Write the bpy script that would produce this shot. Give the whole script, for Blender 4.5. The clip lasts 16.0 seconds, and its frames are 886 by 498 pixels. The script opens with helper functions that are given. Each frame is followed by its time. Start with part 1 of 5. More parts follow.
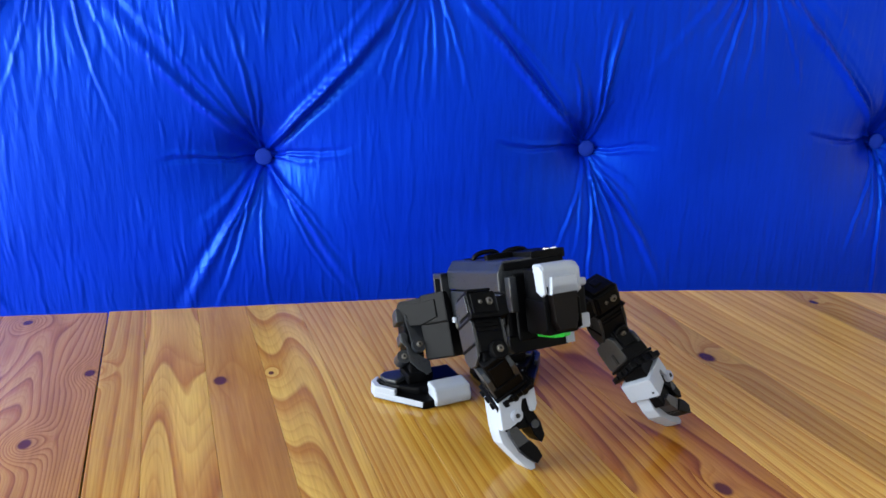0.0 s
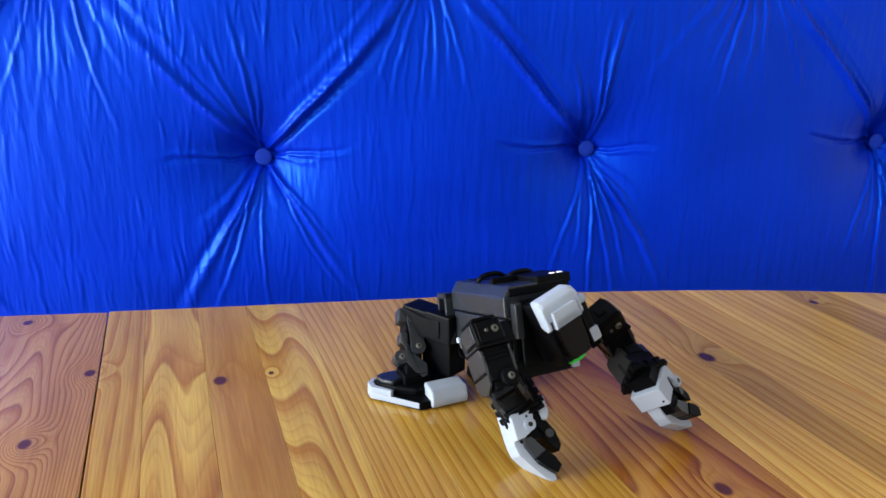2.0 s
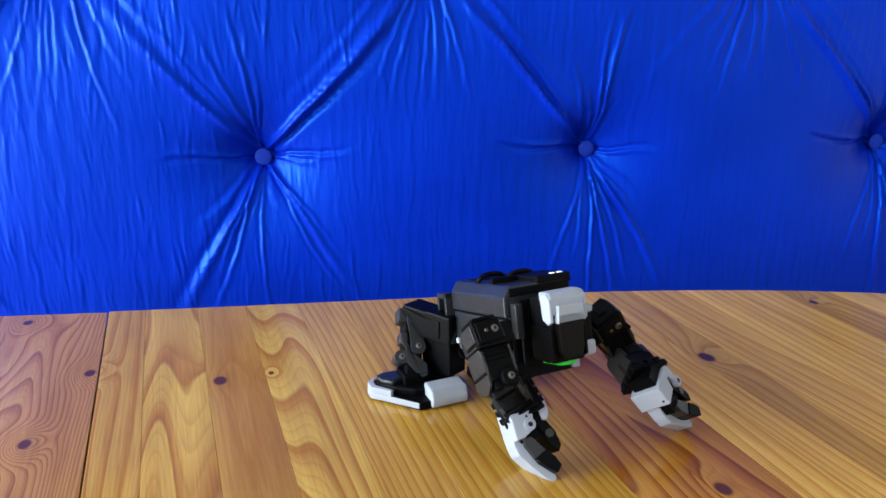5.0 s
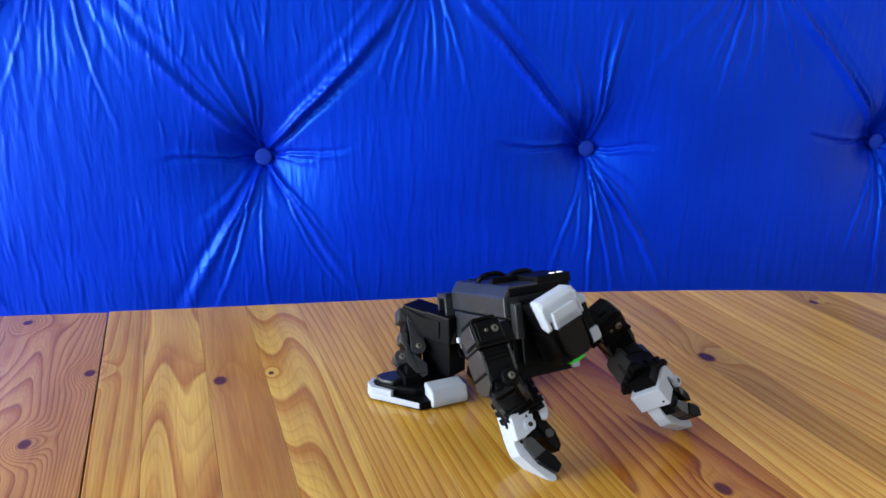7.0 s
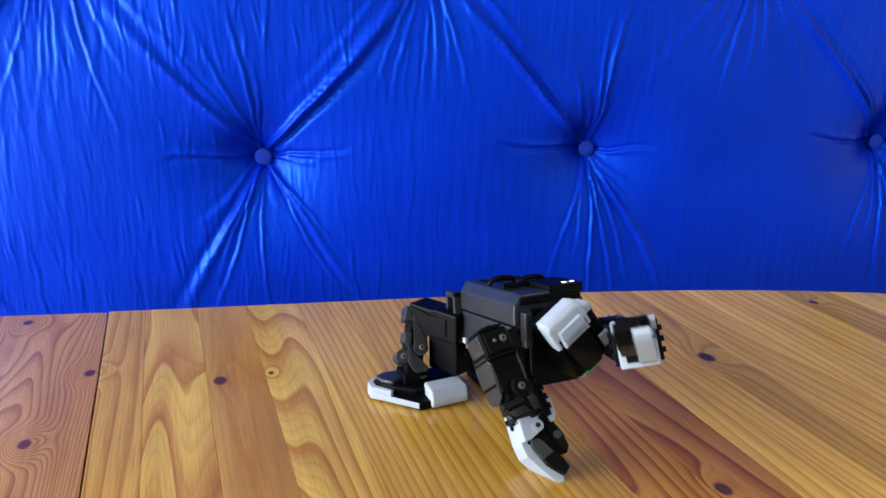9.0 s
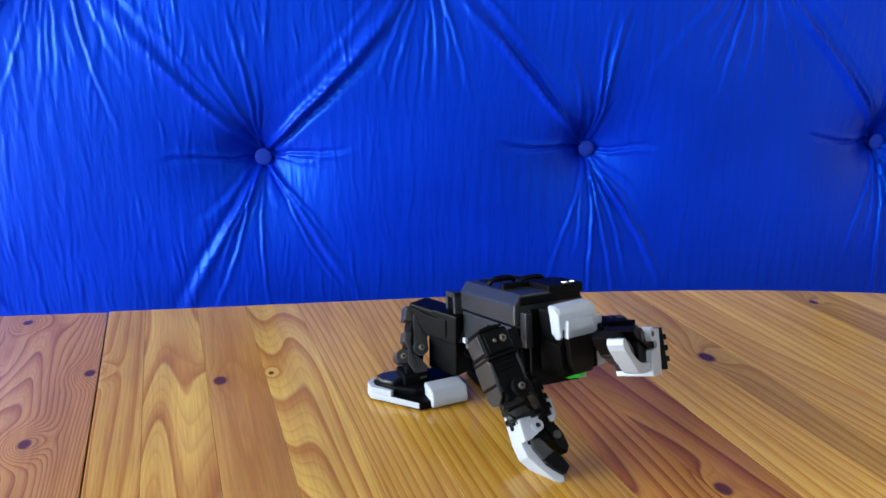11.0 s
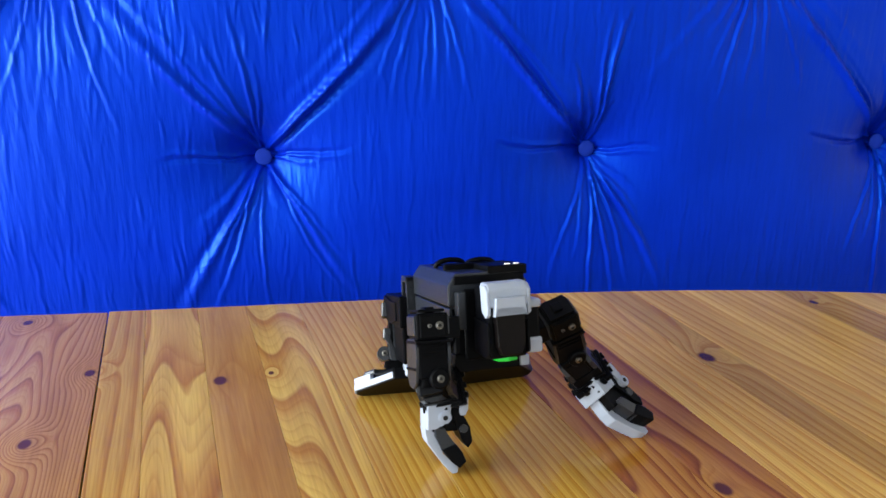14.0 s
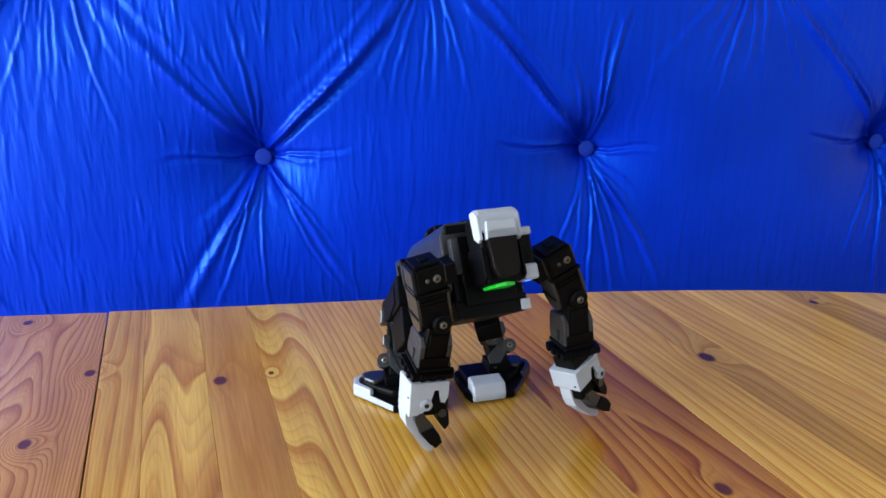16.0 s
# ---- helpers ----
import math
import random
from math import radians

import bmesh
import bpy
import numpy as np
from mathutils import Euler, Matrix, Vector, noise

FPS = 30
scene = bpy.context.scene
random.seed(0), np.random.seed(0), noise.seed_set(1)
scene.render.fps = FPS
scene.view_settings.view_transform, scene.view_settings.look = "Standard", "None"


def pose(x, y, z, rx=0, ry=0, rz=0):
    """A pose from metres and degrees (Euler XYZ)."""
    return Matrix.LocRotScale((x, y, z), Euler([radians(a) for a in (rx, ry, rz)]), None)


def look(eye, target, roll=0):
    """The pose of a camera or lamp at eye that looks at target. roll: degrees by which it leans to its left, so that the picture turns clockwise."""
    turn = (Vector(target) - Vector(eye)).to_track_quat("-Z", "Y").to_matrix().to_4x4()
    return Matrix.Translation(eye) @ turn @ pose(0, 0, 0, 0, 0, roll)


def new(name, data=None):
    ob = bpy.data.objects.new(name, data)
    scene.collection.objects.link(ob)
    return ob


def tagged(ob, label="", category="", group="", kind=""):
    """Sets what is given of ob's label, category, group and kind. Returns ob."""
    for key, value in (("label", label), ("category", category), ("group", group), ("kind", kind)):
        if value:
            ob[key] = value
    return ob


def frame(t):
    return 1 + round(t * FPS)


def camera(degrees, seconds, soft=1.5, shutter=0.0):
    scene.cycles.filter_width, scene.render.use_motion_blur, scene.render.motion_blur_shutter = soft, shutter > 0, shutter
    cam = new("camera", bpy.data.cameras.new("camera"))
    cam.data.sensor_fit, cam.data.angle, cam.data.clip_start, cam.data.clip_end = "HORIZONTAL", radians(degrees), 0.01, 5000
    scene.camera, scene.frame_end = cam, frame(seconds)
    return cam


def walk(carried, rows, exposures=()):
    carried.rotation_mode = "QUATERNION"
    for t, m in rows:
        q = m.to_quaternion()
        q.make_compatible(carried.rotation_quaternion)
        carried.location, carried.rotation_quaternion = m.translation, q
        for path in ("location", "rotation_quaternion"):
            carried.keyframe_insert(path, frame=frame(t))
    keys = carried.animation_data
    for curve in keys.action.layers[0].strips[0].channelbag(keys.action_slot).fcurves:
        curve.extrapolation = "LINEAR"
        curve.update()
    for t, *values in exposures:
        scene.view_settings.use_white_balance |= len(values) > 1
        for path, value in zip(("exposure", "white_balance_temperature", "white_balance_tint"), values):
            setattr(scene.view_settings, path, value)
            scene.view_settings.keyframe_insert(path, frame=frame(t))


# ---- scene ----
cam = camera(60.0, 16.0, soft=1.6, shutter=0.5)
VIEW = pose(0.0, 0.0, 0.42, 72.391, 0.0, 0.0)
walk(cam, [(0.0, VIEW), (16.0, VIEW)], exposures=[(0.0, 0.0), (16.0, 0.0)])

# ---- light ----
world = bpy.data.worlds.new("sky")
scene.world = world
world.use_nodes = True
sky = world.node_tree.nodes.new("ShaderNodeTexSky")
sky.sky_type, sky.sun_disc = "NISHITA", False
sky.sun_elevation, sky.sun_rotation = radians(35), radians(200)
world.node_tree.links.new(sky.outputs[0], world.node_tree.nodes["Background"].inputs[0])
world.node_tree.nodes["Background"].inputs[1].default_value = 0.12


def area_light(name, at, to, w, h, power, colour):
    """Daylight through one window opening."""
    lamp = bpy.data.lights.new(name, "AREA")
    lamp.shape, lamp.size, lamp.size_y, lamp.energy, lamp.color = "RECTANGLE", w, h, power, colour
    ob = new(name, lamp)
    ob.matrix_world = look(at, to)
    return ob


area_light("window_daylight", (-2.16, -0.05, 0.52), (0.0, 0.10, 0.45), 2.3, 1.05, 152, (0.90, 0.97, 1.0))
area_light("window_daylight_rear", (-0.10, -1.36, 0.98), (-0.10, 0.0, 0.50), 1.5, 1.15, 4.0, (0.90, 0.97, 1.0))


# ---- materials ----
def material(name, colour, rough=0.5, metal=0.0, coat=0.0):
    m = bpy.data.materials.new(name)
    m.use_nodes = True
    b = m.node_tree.nodes["Principled BSDF"]
    b.inputs["Base Color"].default_value = (*colour, 1)
    b.inputs["Roughness"].default_value = rough
    b.inputs["Metallic"].default_value = metal
    b.inputs["Coat Weight"].default_value = coat
    return m


def node(m, kind, **given):
    n = m.node_tree.nodes.new(kind)
    for k, v in given.items():
        n.inputs[k].default_value = v
    return n


def math_node(m, op, a, b=None, c=None):
    n = m.node_tree.nodes.new("ShaderNodeMath")
    n.operation = op
    for i, v in enumerate((a, b, c)):
        if v is None:
            continue
        if isinstance(v, (int, float)):
            n.inputs[i].default_value = v
        else:
            m.node_tree.links.new(v, n.inputs[i])
    return n.outputs[0]


def ramp(m, fac, stops):
    n = m.node_tree.nodes.new("ShaderNodeValToRGB")
    els = n.color_ramp.elements
    while len(els) < len(stops):
        els.new(0.5)
    for e, (p, c) in zip(els, stops):
        e.position, e.color = p, (*c, 1)
    m.node_tree.links.new(fac, n.inputs[0])
    return n.outputs[0]


def worn(name, colour, rough, spread=0.25, bump=0.08, scale=90.0, metal=0.0, spec=0.5):
    """A plastic, paint or plaster with mottling and fine relief at two scales."""
    m = material(name, colour, rough, metal)
    m.node_tree.nodes["Principled BSDF"].inputs["Specular IOR Level"].default_value = spec
    ln, b = m.node_tree.links, m.node_tree.nodes["Principled BSDF"]
    co = m.node_tree.nodes.new("ShaderNodeTexCoord").outputs["Object"]
    big, fine = node(m, "ShaderNodeTexNoise", Scale=scale * 0.25, Detail=4.0), node(m, "ShaderNodeTexNoise", Scale=scale * 8, Detail=3.0)
    ln.new(co, big.inputs["Vector"]), ln.new(co, fine.inputs["Vector"])
    lo, hi = [tuple(min(1, c * k) for c in colour) for k in (1 - spread, 1 + spread)]
    ln.new(ramp(m, big.outputs[0], [(0.3, lo), (0.7, hi)]), b.inputs["Base Color"])
    ln.new(math_node(m, "MULTIPLY_ADD", fine.outputs[0], 0.2, rough - 0.1), b.inputs["Roughness"])
    bp = node(m, "ShaderNodeBump", Strength=bump, Distance=0.001)
    ln.new(fine.outputs[0], bp.inputs["Height"]), ln.new(bp.outputs[0], b.inputs["Normal"])
    return m


def glow(name, colour, strength):
    m = material(name, colour, 0.3)
    b = m.node_tree.nodes["Principled BSDF"]
    b.inputs["Emission Color"].default_value = (*colour, 1)
    b.inputs["Emission Strength"].default_value = strength
    return m


def pine(name, light, dark, red, count=10.0, wave=1.0, soft=0.5):
    """Varnished knotty pine: growth lines are the contours of a slow field that swells round the knots."""
    m = material(name, light, 0.2)
    ln, b = m.node_tree.links, m.node_tree.nodes["Principled BSDF"]
    co = m.node_tree.nodes.new("ShaderNodeTexCoord").outputs["Object"]
    shift = m.node_tree.nodes.new("ShaderNodeObjectInfo").outputs["Random"]
    sep = m.node_tree.nodes.new("ShaderNodeSeparateXYZ")
    ln.new(co, sep.inputs[0])
    along, across = sep.outputs[0], sep.outputs[1]
    comb = m.node_tree.nodes.new("ShaderNodeCombineXYZ")
    ln.new(math_node(m, "MULTIPLY", along, 0.55), comb.inputs[0])
    ln.new(math_node(m, "MULTIPLY", across, 5.0), comb.inputs[1])
    ln.new(math_node(m, "MULTIPLY", shift, 31.0), comb.inputs[2])
    slow = node(m, "ShaderNodeTexNoise", Scale=1.5, Detail=1.5, Roughness=0.4)
    ln.new(comb.outputs[0], slow.inputs["Vector"])
    field = math_node(m, "MULTIPLY", slow.outputs[0], wave)
    field = math_node(m, "ADD", field, math_node(m, "MULTIPLY", across, 4.5))
    heart = None
    for a, c, size, lift in KNOTS:
        size = 0.8 * size
        da, dc = math_node(m, "SUBTRACT", along, a), math_node(m, "SUBTRACT", across, c)
        da = math_node(m, "MULTIPLY", da, 0.7)
        r2 = math_node(m, "ADD", math_node(m, "MULTIPLY", da, da), math_node(m, "MULTIPLY", dc, dc))
        swell = math_node(m, "POWER", 2.718, math_node(m, "MULTIPLY", r2, -1.0 / (2.2 * size) ** 2))
        core = math_node(m, "POWER", 2.718, math_node(m, "MULTIPLY", r2, -1.0 / (0.75 * size) ** 2))
        field = math_node(m, "ADD", field, math_node(m, "MULTIPLY", swell, lift))
        core = math_node(m, "MULTIPLY", math_node(m, "SUBTRACT", core, 0.30), 3.5)
        core = math_node(m, "MINIMUM", math_node(m, "MAXIMUM", core, 0.0), 1.0)
        heart = core if heart is None else math_node(m, "MAXIMUM", heart, core)
    many = math_node(m, "MULTIPLY_ADD", math_node(m, "FRACT", math_node(m, "MULTIPLY", shift, 7.31)), 0.4 * count, 0.8 * count)
    rings = math_node(m, "FRACT", math_node(m, "MULTIPLY", field, many))
    wood = ramp(m, rings, [(0.0, light), (0.5, tuple((1 - 0.6 * soft) * p + 0.6 * soft * q for p, q in zip(light, red))), (0.80, red), (0.93, tuple(0.5 * p + 0.5 * q for p, q in zip(dark, red))), (1.0, light)])
    fine = math_node(m, "FRACT", math_node(m, "MULTIPLY", math_node(m, "MULTIPLY", field, many), 4.3))
    fine_col = ramp(m, fine, [(0.0, (1.0, 1.0, 1.0)), (0.6, (0.97, 0.95, 0.92)), (0.9, (0.84, 0.76, 0.68)), (1.0, (1.0, 1.0, 1.0))])
    fibre_at = m.node_tree.nodes.new("ShaderNodeCombineXYZ")
    ln.new(math_node(m, "MULTIPLY", along, 14.0), fibre_at.inputs[0])
    ln.new(math_node(m, "MULTIPLY", across, 420.0), fibre_at.inputs[1])
    ln.new(math_node(m, "MULTIPLY", shift, 57.0), fibre_at.inputs[2])
    fibre = node(m, "ShaderNodeTexNoise", Scale=1.0, Detail=3.0)
    ln.new(fibre_at.outputs[0], fibre.inputs["Vector"])
    tone = node(m, "ShaderNodeTexNoise", Scale=5.0, Detail=2.0)
    ln.new(comb.outputs[0], tone.inputs["Vector"])

    def mix(kind, fac, one, two):
        n = m.node_tree.nodes.new("ShaderNodeMix")
        n.data_type, n.blend_type = "RGBA", kind
        for s, v in ((0, fac), (6, one), (7, two)):
            if isinstance(v, (int, float)):
                n.inputs[s].default_value = v
            elif isinstance(v, tuple):
                n.inputs[s].default_value = (*v, 1)
            else:
                ln.new(v, n.inputs[s])
        return n.outputs[2]

    grain = ramp(m, fibre.outputs[0], [(0.3, (0.80, 0.77, 0.72)), (0.65, (1.08, 1.08, 1.08))])
    patch = ramp(m, tone.outputs[0], [(0.32, (0.82, 0.75, 0.66)), (0.66, (1.1, 1.1, 1.1))])
    each = ramp(m, shift, [(0.0, (0.92, 0.89, 0.86)), (1.0, (1.06, 1.06, 1.05))])
    col = mix("MULTIPLY", 0.8, wood, grain)
    col = mix("MULTIPLY", 0.8, col, fine_col)
    col = mix("MULTIPLY", 0.9, col, patch)
    col = mix("MULTIPLY", 0.8, col, each)
    col = mix("MIX", heart, col, (0.085, 0.028, 0.012))
    ln.new(col, b.inputs["Base Color"])
    smear = node(m, "ShaderNodeTexNoise", Scale=11.0, Detail=4.0)
    ln.new(co, smear.inputs["Vector"])
    ln.new(math_node(m, "MULTIPLY_ADD", smear.outputs[0], 0.20, 0.10), b.inputs["Roughness"])
    b.inputs["Coat Weight"].default_value, b.inputs["Coat Roughness"].default_value = 0.18, 0.12
    b.inputs["Specular IOR Level"].default_value = 0.28
    bp = node(m, "ShaderNodeBump", Strength=0.10, Distance=0.0006)
    ln.new(fibre.outputs[0], bp.inputs["Height"]), ln.new(bp.outputs[0], b.inputs["Normal"])
    return m


# knots of the table boards: along the boards, across them, radius, swelling of the grain
KNOTS = [(-0.853, 0.026, 0.014, 0.06), (-0.714, 0.605, 0.017, 0.10), (-1.124, -0.213, 0.012, 0.2), (-0.928, -0.120, 0.012, 0.2),
         (-0.853, 0.085, 0.006, 0.10), (-0.48, 0.442, 0.013, 0.14), (-0.779, -0.170, 0.012, 0.3), (-0.816, 0.875, 0.010, 0.1)]
PINE = pine("varnished_pine", (0.534, 0.340, 0.065), (0.304, 0.137, 0.018), (0.433, 0.223, 0.033), 22.0, 0.6)
PINE_BROAD = pine("broad_grained_pine", (0.563, 0.373, 0.076), (0.303, 0.125, 0.015), (0.404, 0.199, 0.029), 8.0, 2.3, 0.40)
PINE_FLAME = pine("flame_grained_pine", (0.470, 0.235, 0.038), (0.101, 0.022, 0.007), (0.302, 0.105, 0.015), 7.0, 1.9, 0.6)
# pale boards, lightened further to make up for weaker light on the right
PINE_PALE_LIT = pine("pale_lit_pine", (0.727, 0.481, 0.104), (0.436, 0.192, 0.025), (0.600, 0.322, 0.054), 13.0, 0.7)
PINE_RED = pine("reddish_pine", (0.410, 0.228, 0.065), (0.114, 0.036, 0.015), (0.296, 0.125, 0.032), 24.0, 2.2, 0.4)
PINE_CALM = pine("calm_brown_pine", (0.456, 0.262, 0.053), (0.304, 0.137, 0.023), (0.380, 0.190, 0.032), 4.0, 0.9, 0.5)

BLACK = worn("black_plastic", (0.002, 0.0022, 0.003), 0.42, spec=0.07)
GREY = worn("charcoal_plastic", (0.015, 0.018, 0.023), 0.31, spec=0.55)
WHITE = worn("white_plastic", (0.335, 0.378, 0.455), 0.42, 0.07)
STEEL = worn("steel", (0.17, 0.165, 0.15), 0.5, 0.2, metal=1.0)
# near-black colour on raised discs and strips, painting the shade inside holes
HOLE_SHADE = material("painted_hole_shade", (0.004, 0.004, 0.004), 0.8)
VISOR = worn("visor_plastic", (0.004, 0.003, 0.003), 0.35, 0.2, 0.02, spec=0.12)
GREEN = glow("green_light", (0.01, 0.45, 0.03), 0.12)
BLUE_LED = glow("blue_light", (0.05, 0.22, 1.0), 2.5)
LED = glow("white_light", (0.9, 0.85, 0.8), 0.9)
PLASTER = worn("pale_plaster", (0.55, 0.53, 0.49), 0.8, 0.06, 0.2, 10)
FLOOR = worn("brown_floor", (0.22, 0.13, 0.07), 0.5, 0.3, 0.1, 12)


def fabric():
    m = material("blue_satin", (0.004, 0.040, 0.5), 0.36)
    ln, b = m.node_tree.links, m.node_tree.nodes["Principled BSDF"]
    co = m.node_tree.nodes.new("ShaderNodeTexCoord").outputs["Object"]
    st = m.node_tree.nodes.new("ShaderNodeMapping")
    st.inputs["Scale"].default_value = (1.0, 1.0, 0.12)
    ln.new(co, st.inputs[0])
    rib, weave, cloud = node(m, "ShaderNodeTexNoise", Scale=150.0, Detail=4.0), node(m, "ShaderNodeTexNoise", Scale=900.0, Detail=2.0), node(m, "ShaderNodeTexNoise", Scale=6.0, Detail=3.0)
    ln.new(st.outputs[0], rib.inputs["Vector"]), ln.new(co, weave.inputs["Vector"]), ln.new(co, cloud.inputs["Vector"])
    ln.new(ramp(m, cloud.outputs[0], [(0.3, (0.0008, 0.0155, 0.42)), (0.7, (0.0014, 0.0235, 0.52))]), b.inputs["Base Color"])
    b.inputs["Sheen Weight"].default_value = 0.0
    b.inputs["Sheen Tint"].default_value = (0.1, 0.4, 1.0, 1)
    b.inputs["Specular Tint"].default_value = (0.02, 0.28, 1.0, 1)
    b.inputs["Specular IOR Level"].default_value = 0.9
    one = node(m, "ShaderNodeBump", Strength=0.50, Distance=0.002)
    two = node(m, "ShaderNodeBump", Strength=0.22, Distance=0.0006)
    ln.new(rib.outputs[0], one.inputs["Height"]), ln.new(weave.outputs[0], two.inputs["Height"])
    ln.new(one.outputs[0], two.inputs["Normal"]), ln.new(two.outputs[0], b.inputs["Normal"])
    return m


BLUE = fabric()


# ---- mesh tools ----
def finish(name, bm, mat, smooth=False):
    me = bpy.data.meshes.new(name)
    bmesh.ops.recalc_face_normals(bm, faces=bm.faces)
    bm.to_mesh(me)
    bm.free()
    me.materials.append(mat)
    if smooth:
        for p in me.polygons:
            p.use_smooth = True
    return me


def part(name, bm, mat, parent, label="", smooth=False):
    ob = new(name, finish(name, bm, mat, smooth))
    ob.parent = parent
    return tagged(ob, label) if label else ob


def box(bm, lo, hi, bevel=0.0, seg=2):
    """A bevelled block between two corners."""
    made = bmesh.ops.create_cube(bm, size=1.0)["verts"]
    for v in made:
        v.co = Vector([l + (h - l) * (c + 0.5) for l, h, c in zip(lo, hi, v.co)])
    if bevel:
        edges = list({e for v in made for e in v.link_edges})
        bmesh.ops.bevel(bm, geom=edges, offset=bevel, segments=seg, affect="EDGES", profile=0.6)
    return bm


def prism(bm, pts, lo, hi, axis=2, bevel=0.0, seg=2):
    """A flat outline, extruded along an axis from lo to hi; pts run over the two other axes in order."""
    def at(p, h):
        c = list(p)
        c.insert(axis, h)
        return bm.verts.new(c)
    a, b = [at(p, lo) for p in pts], [at(p, hi) for p in pts]
    faces = [bm.faces.new(a), bm.faces.new(b[::-1])]
    n = len(pts)
    for i in range(n):
        faces.append(bm.faces.new((a[i], b[i], b[(i + 1) % n], a[(i + 1) % n])))
    if bevel:
        edges = list({e for f in faces for e in f.edges})
        bmesh.ops.bevel(bm, geom=edges, offset=bevel, segments=seg, affect="EDGES", profile=0.6)
    return bm


def rod(bm, p, q, r, sides=14, r2=None):
    p, q = Vector(p), Vector(q)
    m = Matrix.Translation((p + q) / 2) @ (q - p).to_track_quat("Z", "Y").to_matrix().to_4x4()
    bmesh.ops.create_cone(bm, cap_ends=True, segments=sides, radius1=r, radius2=r if r2 is None else r2, depth=(q - p).length, matrix=m)
    return bm


def tube(bm, path, r, sides=8):
    """One bent round bar along a path."""
    rings = []
    for i, p in enumerate(path):
        a, c = Vector(path[max(0, i - 1)]), Vector(path[min(len(path) - 1, i + 1)])
        turn = (c - a).to_track_quat("Z", "Y").to_matrix()
        rings.append([bm.verts.new(Vector(p) + turn @ Vector((r * math.cos(6.2832 * k / sides), r * math.sin(6.2832 * k / sides), 0))) for k in range(sides)])
    for one, two in zip(rings, rings[1:]):
        for k in range(sides):
            bm.faces.new((one[k], one[(k + 1) % sides], two[(k + 1) % sides], two[k]))
    bm.faces.new(rings[0]), bm.faces.new(rings[-1][::-1])
    return bm


def screw(parent, p, way, r=0.0042):
    """A screw with a ring head and a near-black disc for its shaded hole."""
    p, way = Vector(p), Vector(way).normalized()
    bm = bmesh.new()
    rod(bm, p - way * 0.001, p + way * 0.0012, r)
    rod(bm, p + way * 0.0012, p + way * 0.0018, r * 0.8, r2=r * 0.6)
    s = part("screw", bm, STEEL, parent, "steel ring-headed screw")
    bm = bmesh.new()
    rod(bm, p + way * 0.0014, p + way * 0.0021, r * 0.42, 10)
    ob = part("socket", bm, HOLE_SHADE, parent)
    return s, ob


# ---- room ----
def wall_piece(name, lo, hi, mat, kind_label, category):
    bm = box(bmesh.new(), lo, hi)
    ob = new(name, finish(name, bm, mat))
    return tagged(ob, kind_label, category, kind="structure")


FLOOR_Z, CEIL_Z = -0.75, 1.75
wall_piece("floor", (-2.3, -1.5, FLOOR_Z - 0.1), (1.5, 1.8, FLOOR_Z), FLOOR, "plain brown floor of the room", "floor")
wall_piece("ceiling", (-2.3, -1.5, CEIL_Z), (1.5, 1.8, CEIL_Z + 0.1), PLASTER, "plain pale ceiling of the room", "ceiling")
wall_piece("wall_north", (-2.3, 1.70, FLOOR_Z), (1.5, 1.8, CEIL_Z), PLASTER, "plain pale wall behind the blue mattress", "wall")
# out of view; set close so that its bounce brightens the table's right
wall_piece("wall_east", (1.40, -1.4, FLOOR_Z), (1.50, 1.70, CEIL_Z), PLASTER, "unseen pale side wall set close to bounce light", "wall")


def wall_with_window(name, base, along, length, lo, hi, z0, z1, deep):
    """A wall with one window opening, from base along a direction; deep is the way outwards."""
    bm = bmesh.new()
    a, d = Vector(along), Vector(deep) * 0.1
    for s0, s1, za, zb in ((0, lo, FLOOR_Z, CEIL_Z), (hi, length, FLOOR_Z, CEIL_Z), (lo, hi, FLOOR_Z, z0), (lo, hi, z1, CEIL_Z)):
        p, q = Vector(base) + a * s0, Vector(base) + a * s1 + d
        box(bm, (min(p.x, q.x), min(p.y, q.y), za), (max(p.x, q.x), max(p.y, q.y), zb))
    ob = new(name, finish(name, bm, PLASTER))
    return tagged(ob, "plain pale wall with a window opening", "wall", kind="structure")


wall_with_window("wall_west", (-2.2, -1.4, 0), (0, 1, 0), 3.1, 0.15, 2.55, -0.02, 1.06, (-1, 0, 0))
wall_with_window("wall_south", (-2.2, -1.4, 0), (1, 0, 0), 3.6, 1.30, 2.90, 0.38, 1.58, (0, -1, 0))

# ---- pine table ----
TURN = pose(0, 0, 0, 0, 0, -70.4)
EDGE = (-0.0139, -0.1002, -0.0602, 0.1133, 1.0835)
BOARD = 0.028


def edge_y(x):
    x = max(-1.0, min(1.05, x))
    return sum(c * x ** (4 - i) for i, c in enumerate(EDGE))


def end_along(across, far):
    """Where a line along the boards meets the curved far rim or the straight near rim."""
    lo, hi = -1.6, 1.2
    for _ in range(40):
        a = (lo + hi) / 2
        p = TURN @ Vector((a, across, 0))
        over = p.y - (edge_y(p.x) if far else 0.22)
        lo, hi = (a, hi) if over > 0 else (lo, a)
    return (lo + hi) / 2


table = new("dining_table")
table.matrix_world = TURN
tagged(table, "varnished knotty pine dining table with curved rim and leaf joint", "table")
tabletop = new("tabletop", None)
tabletop.parent = table


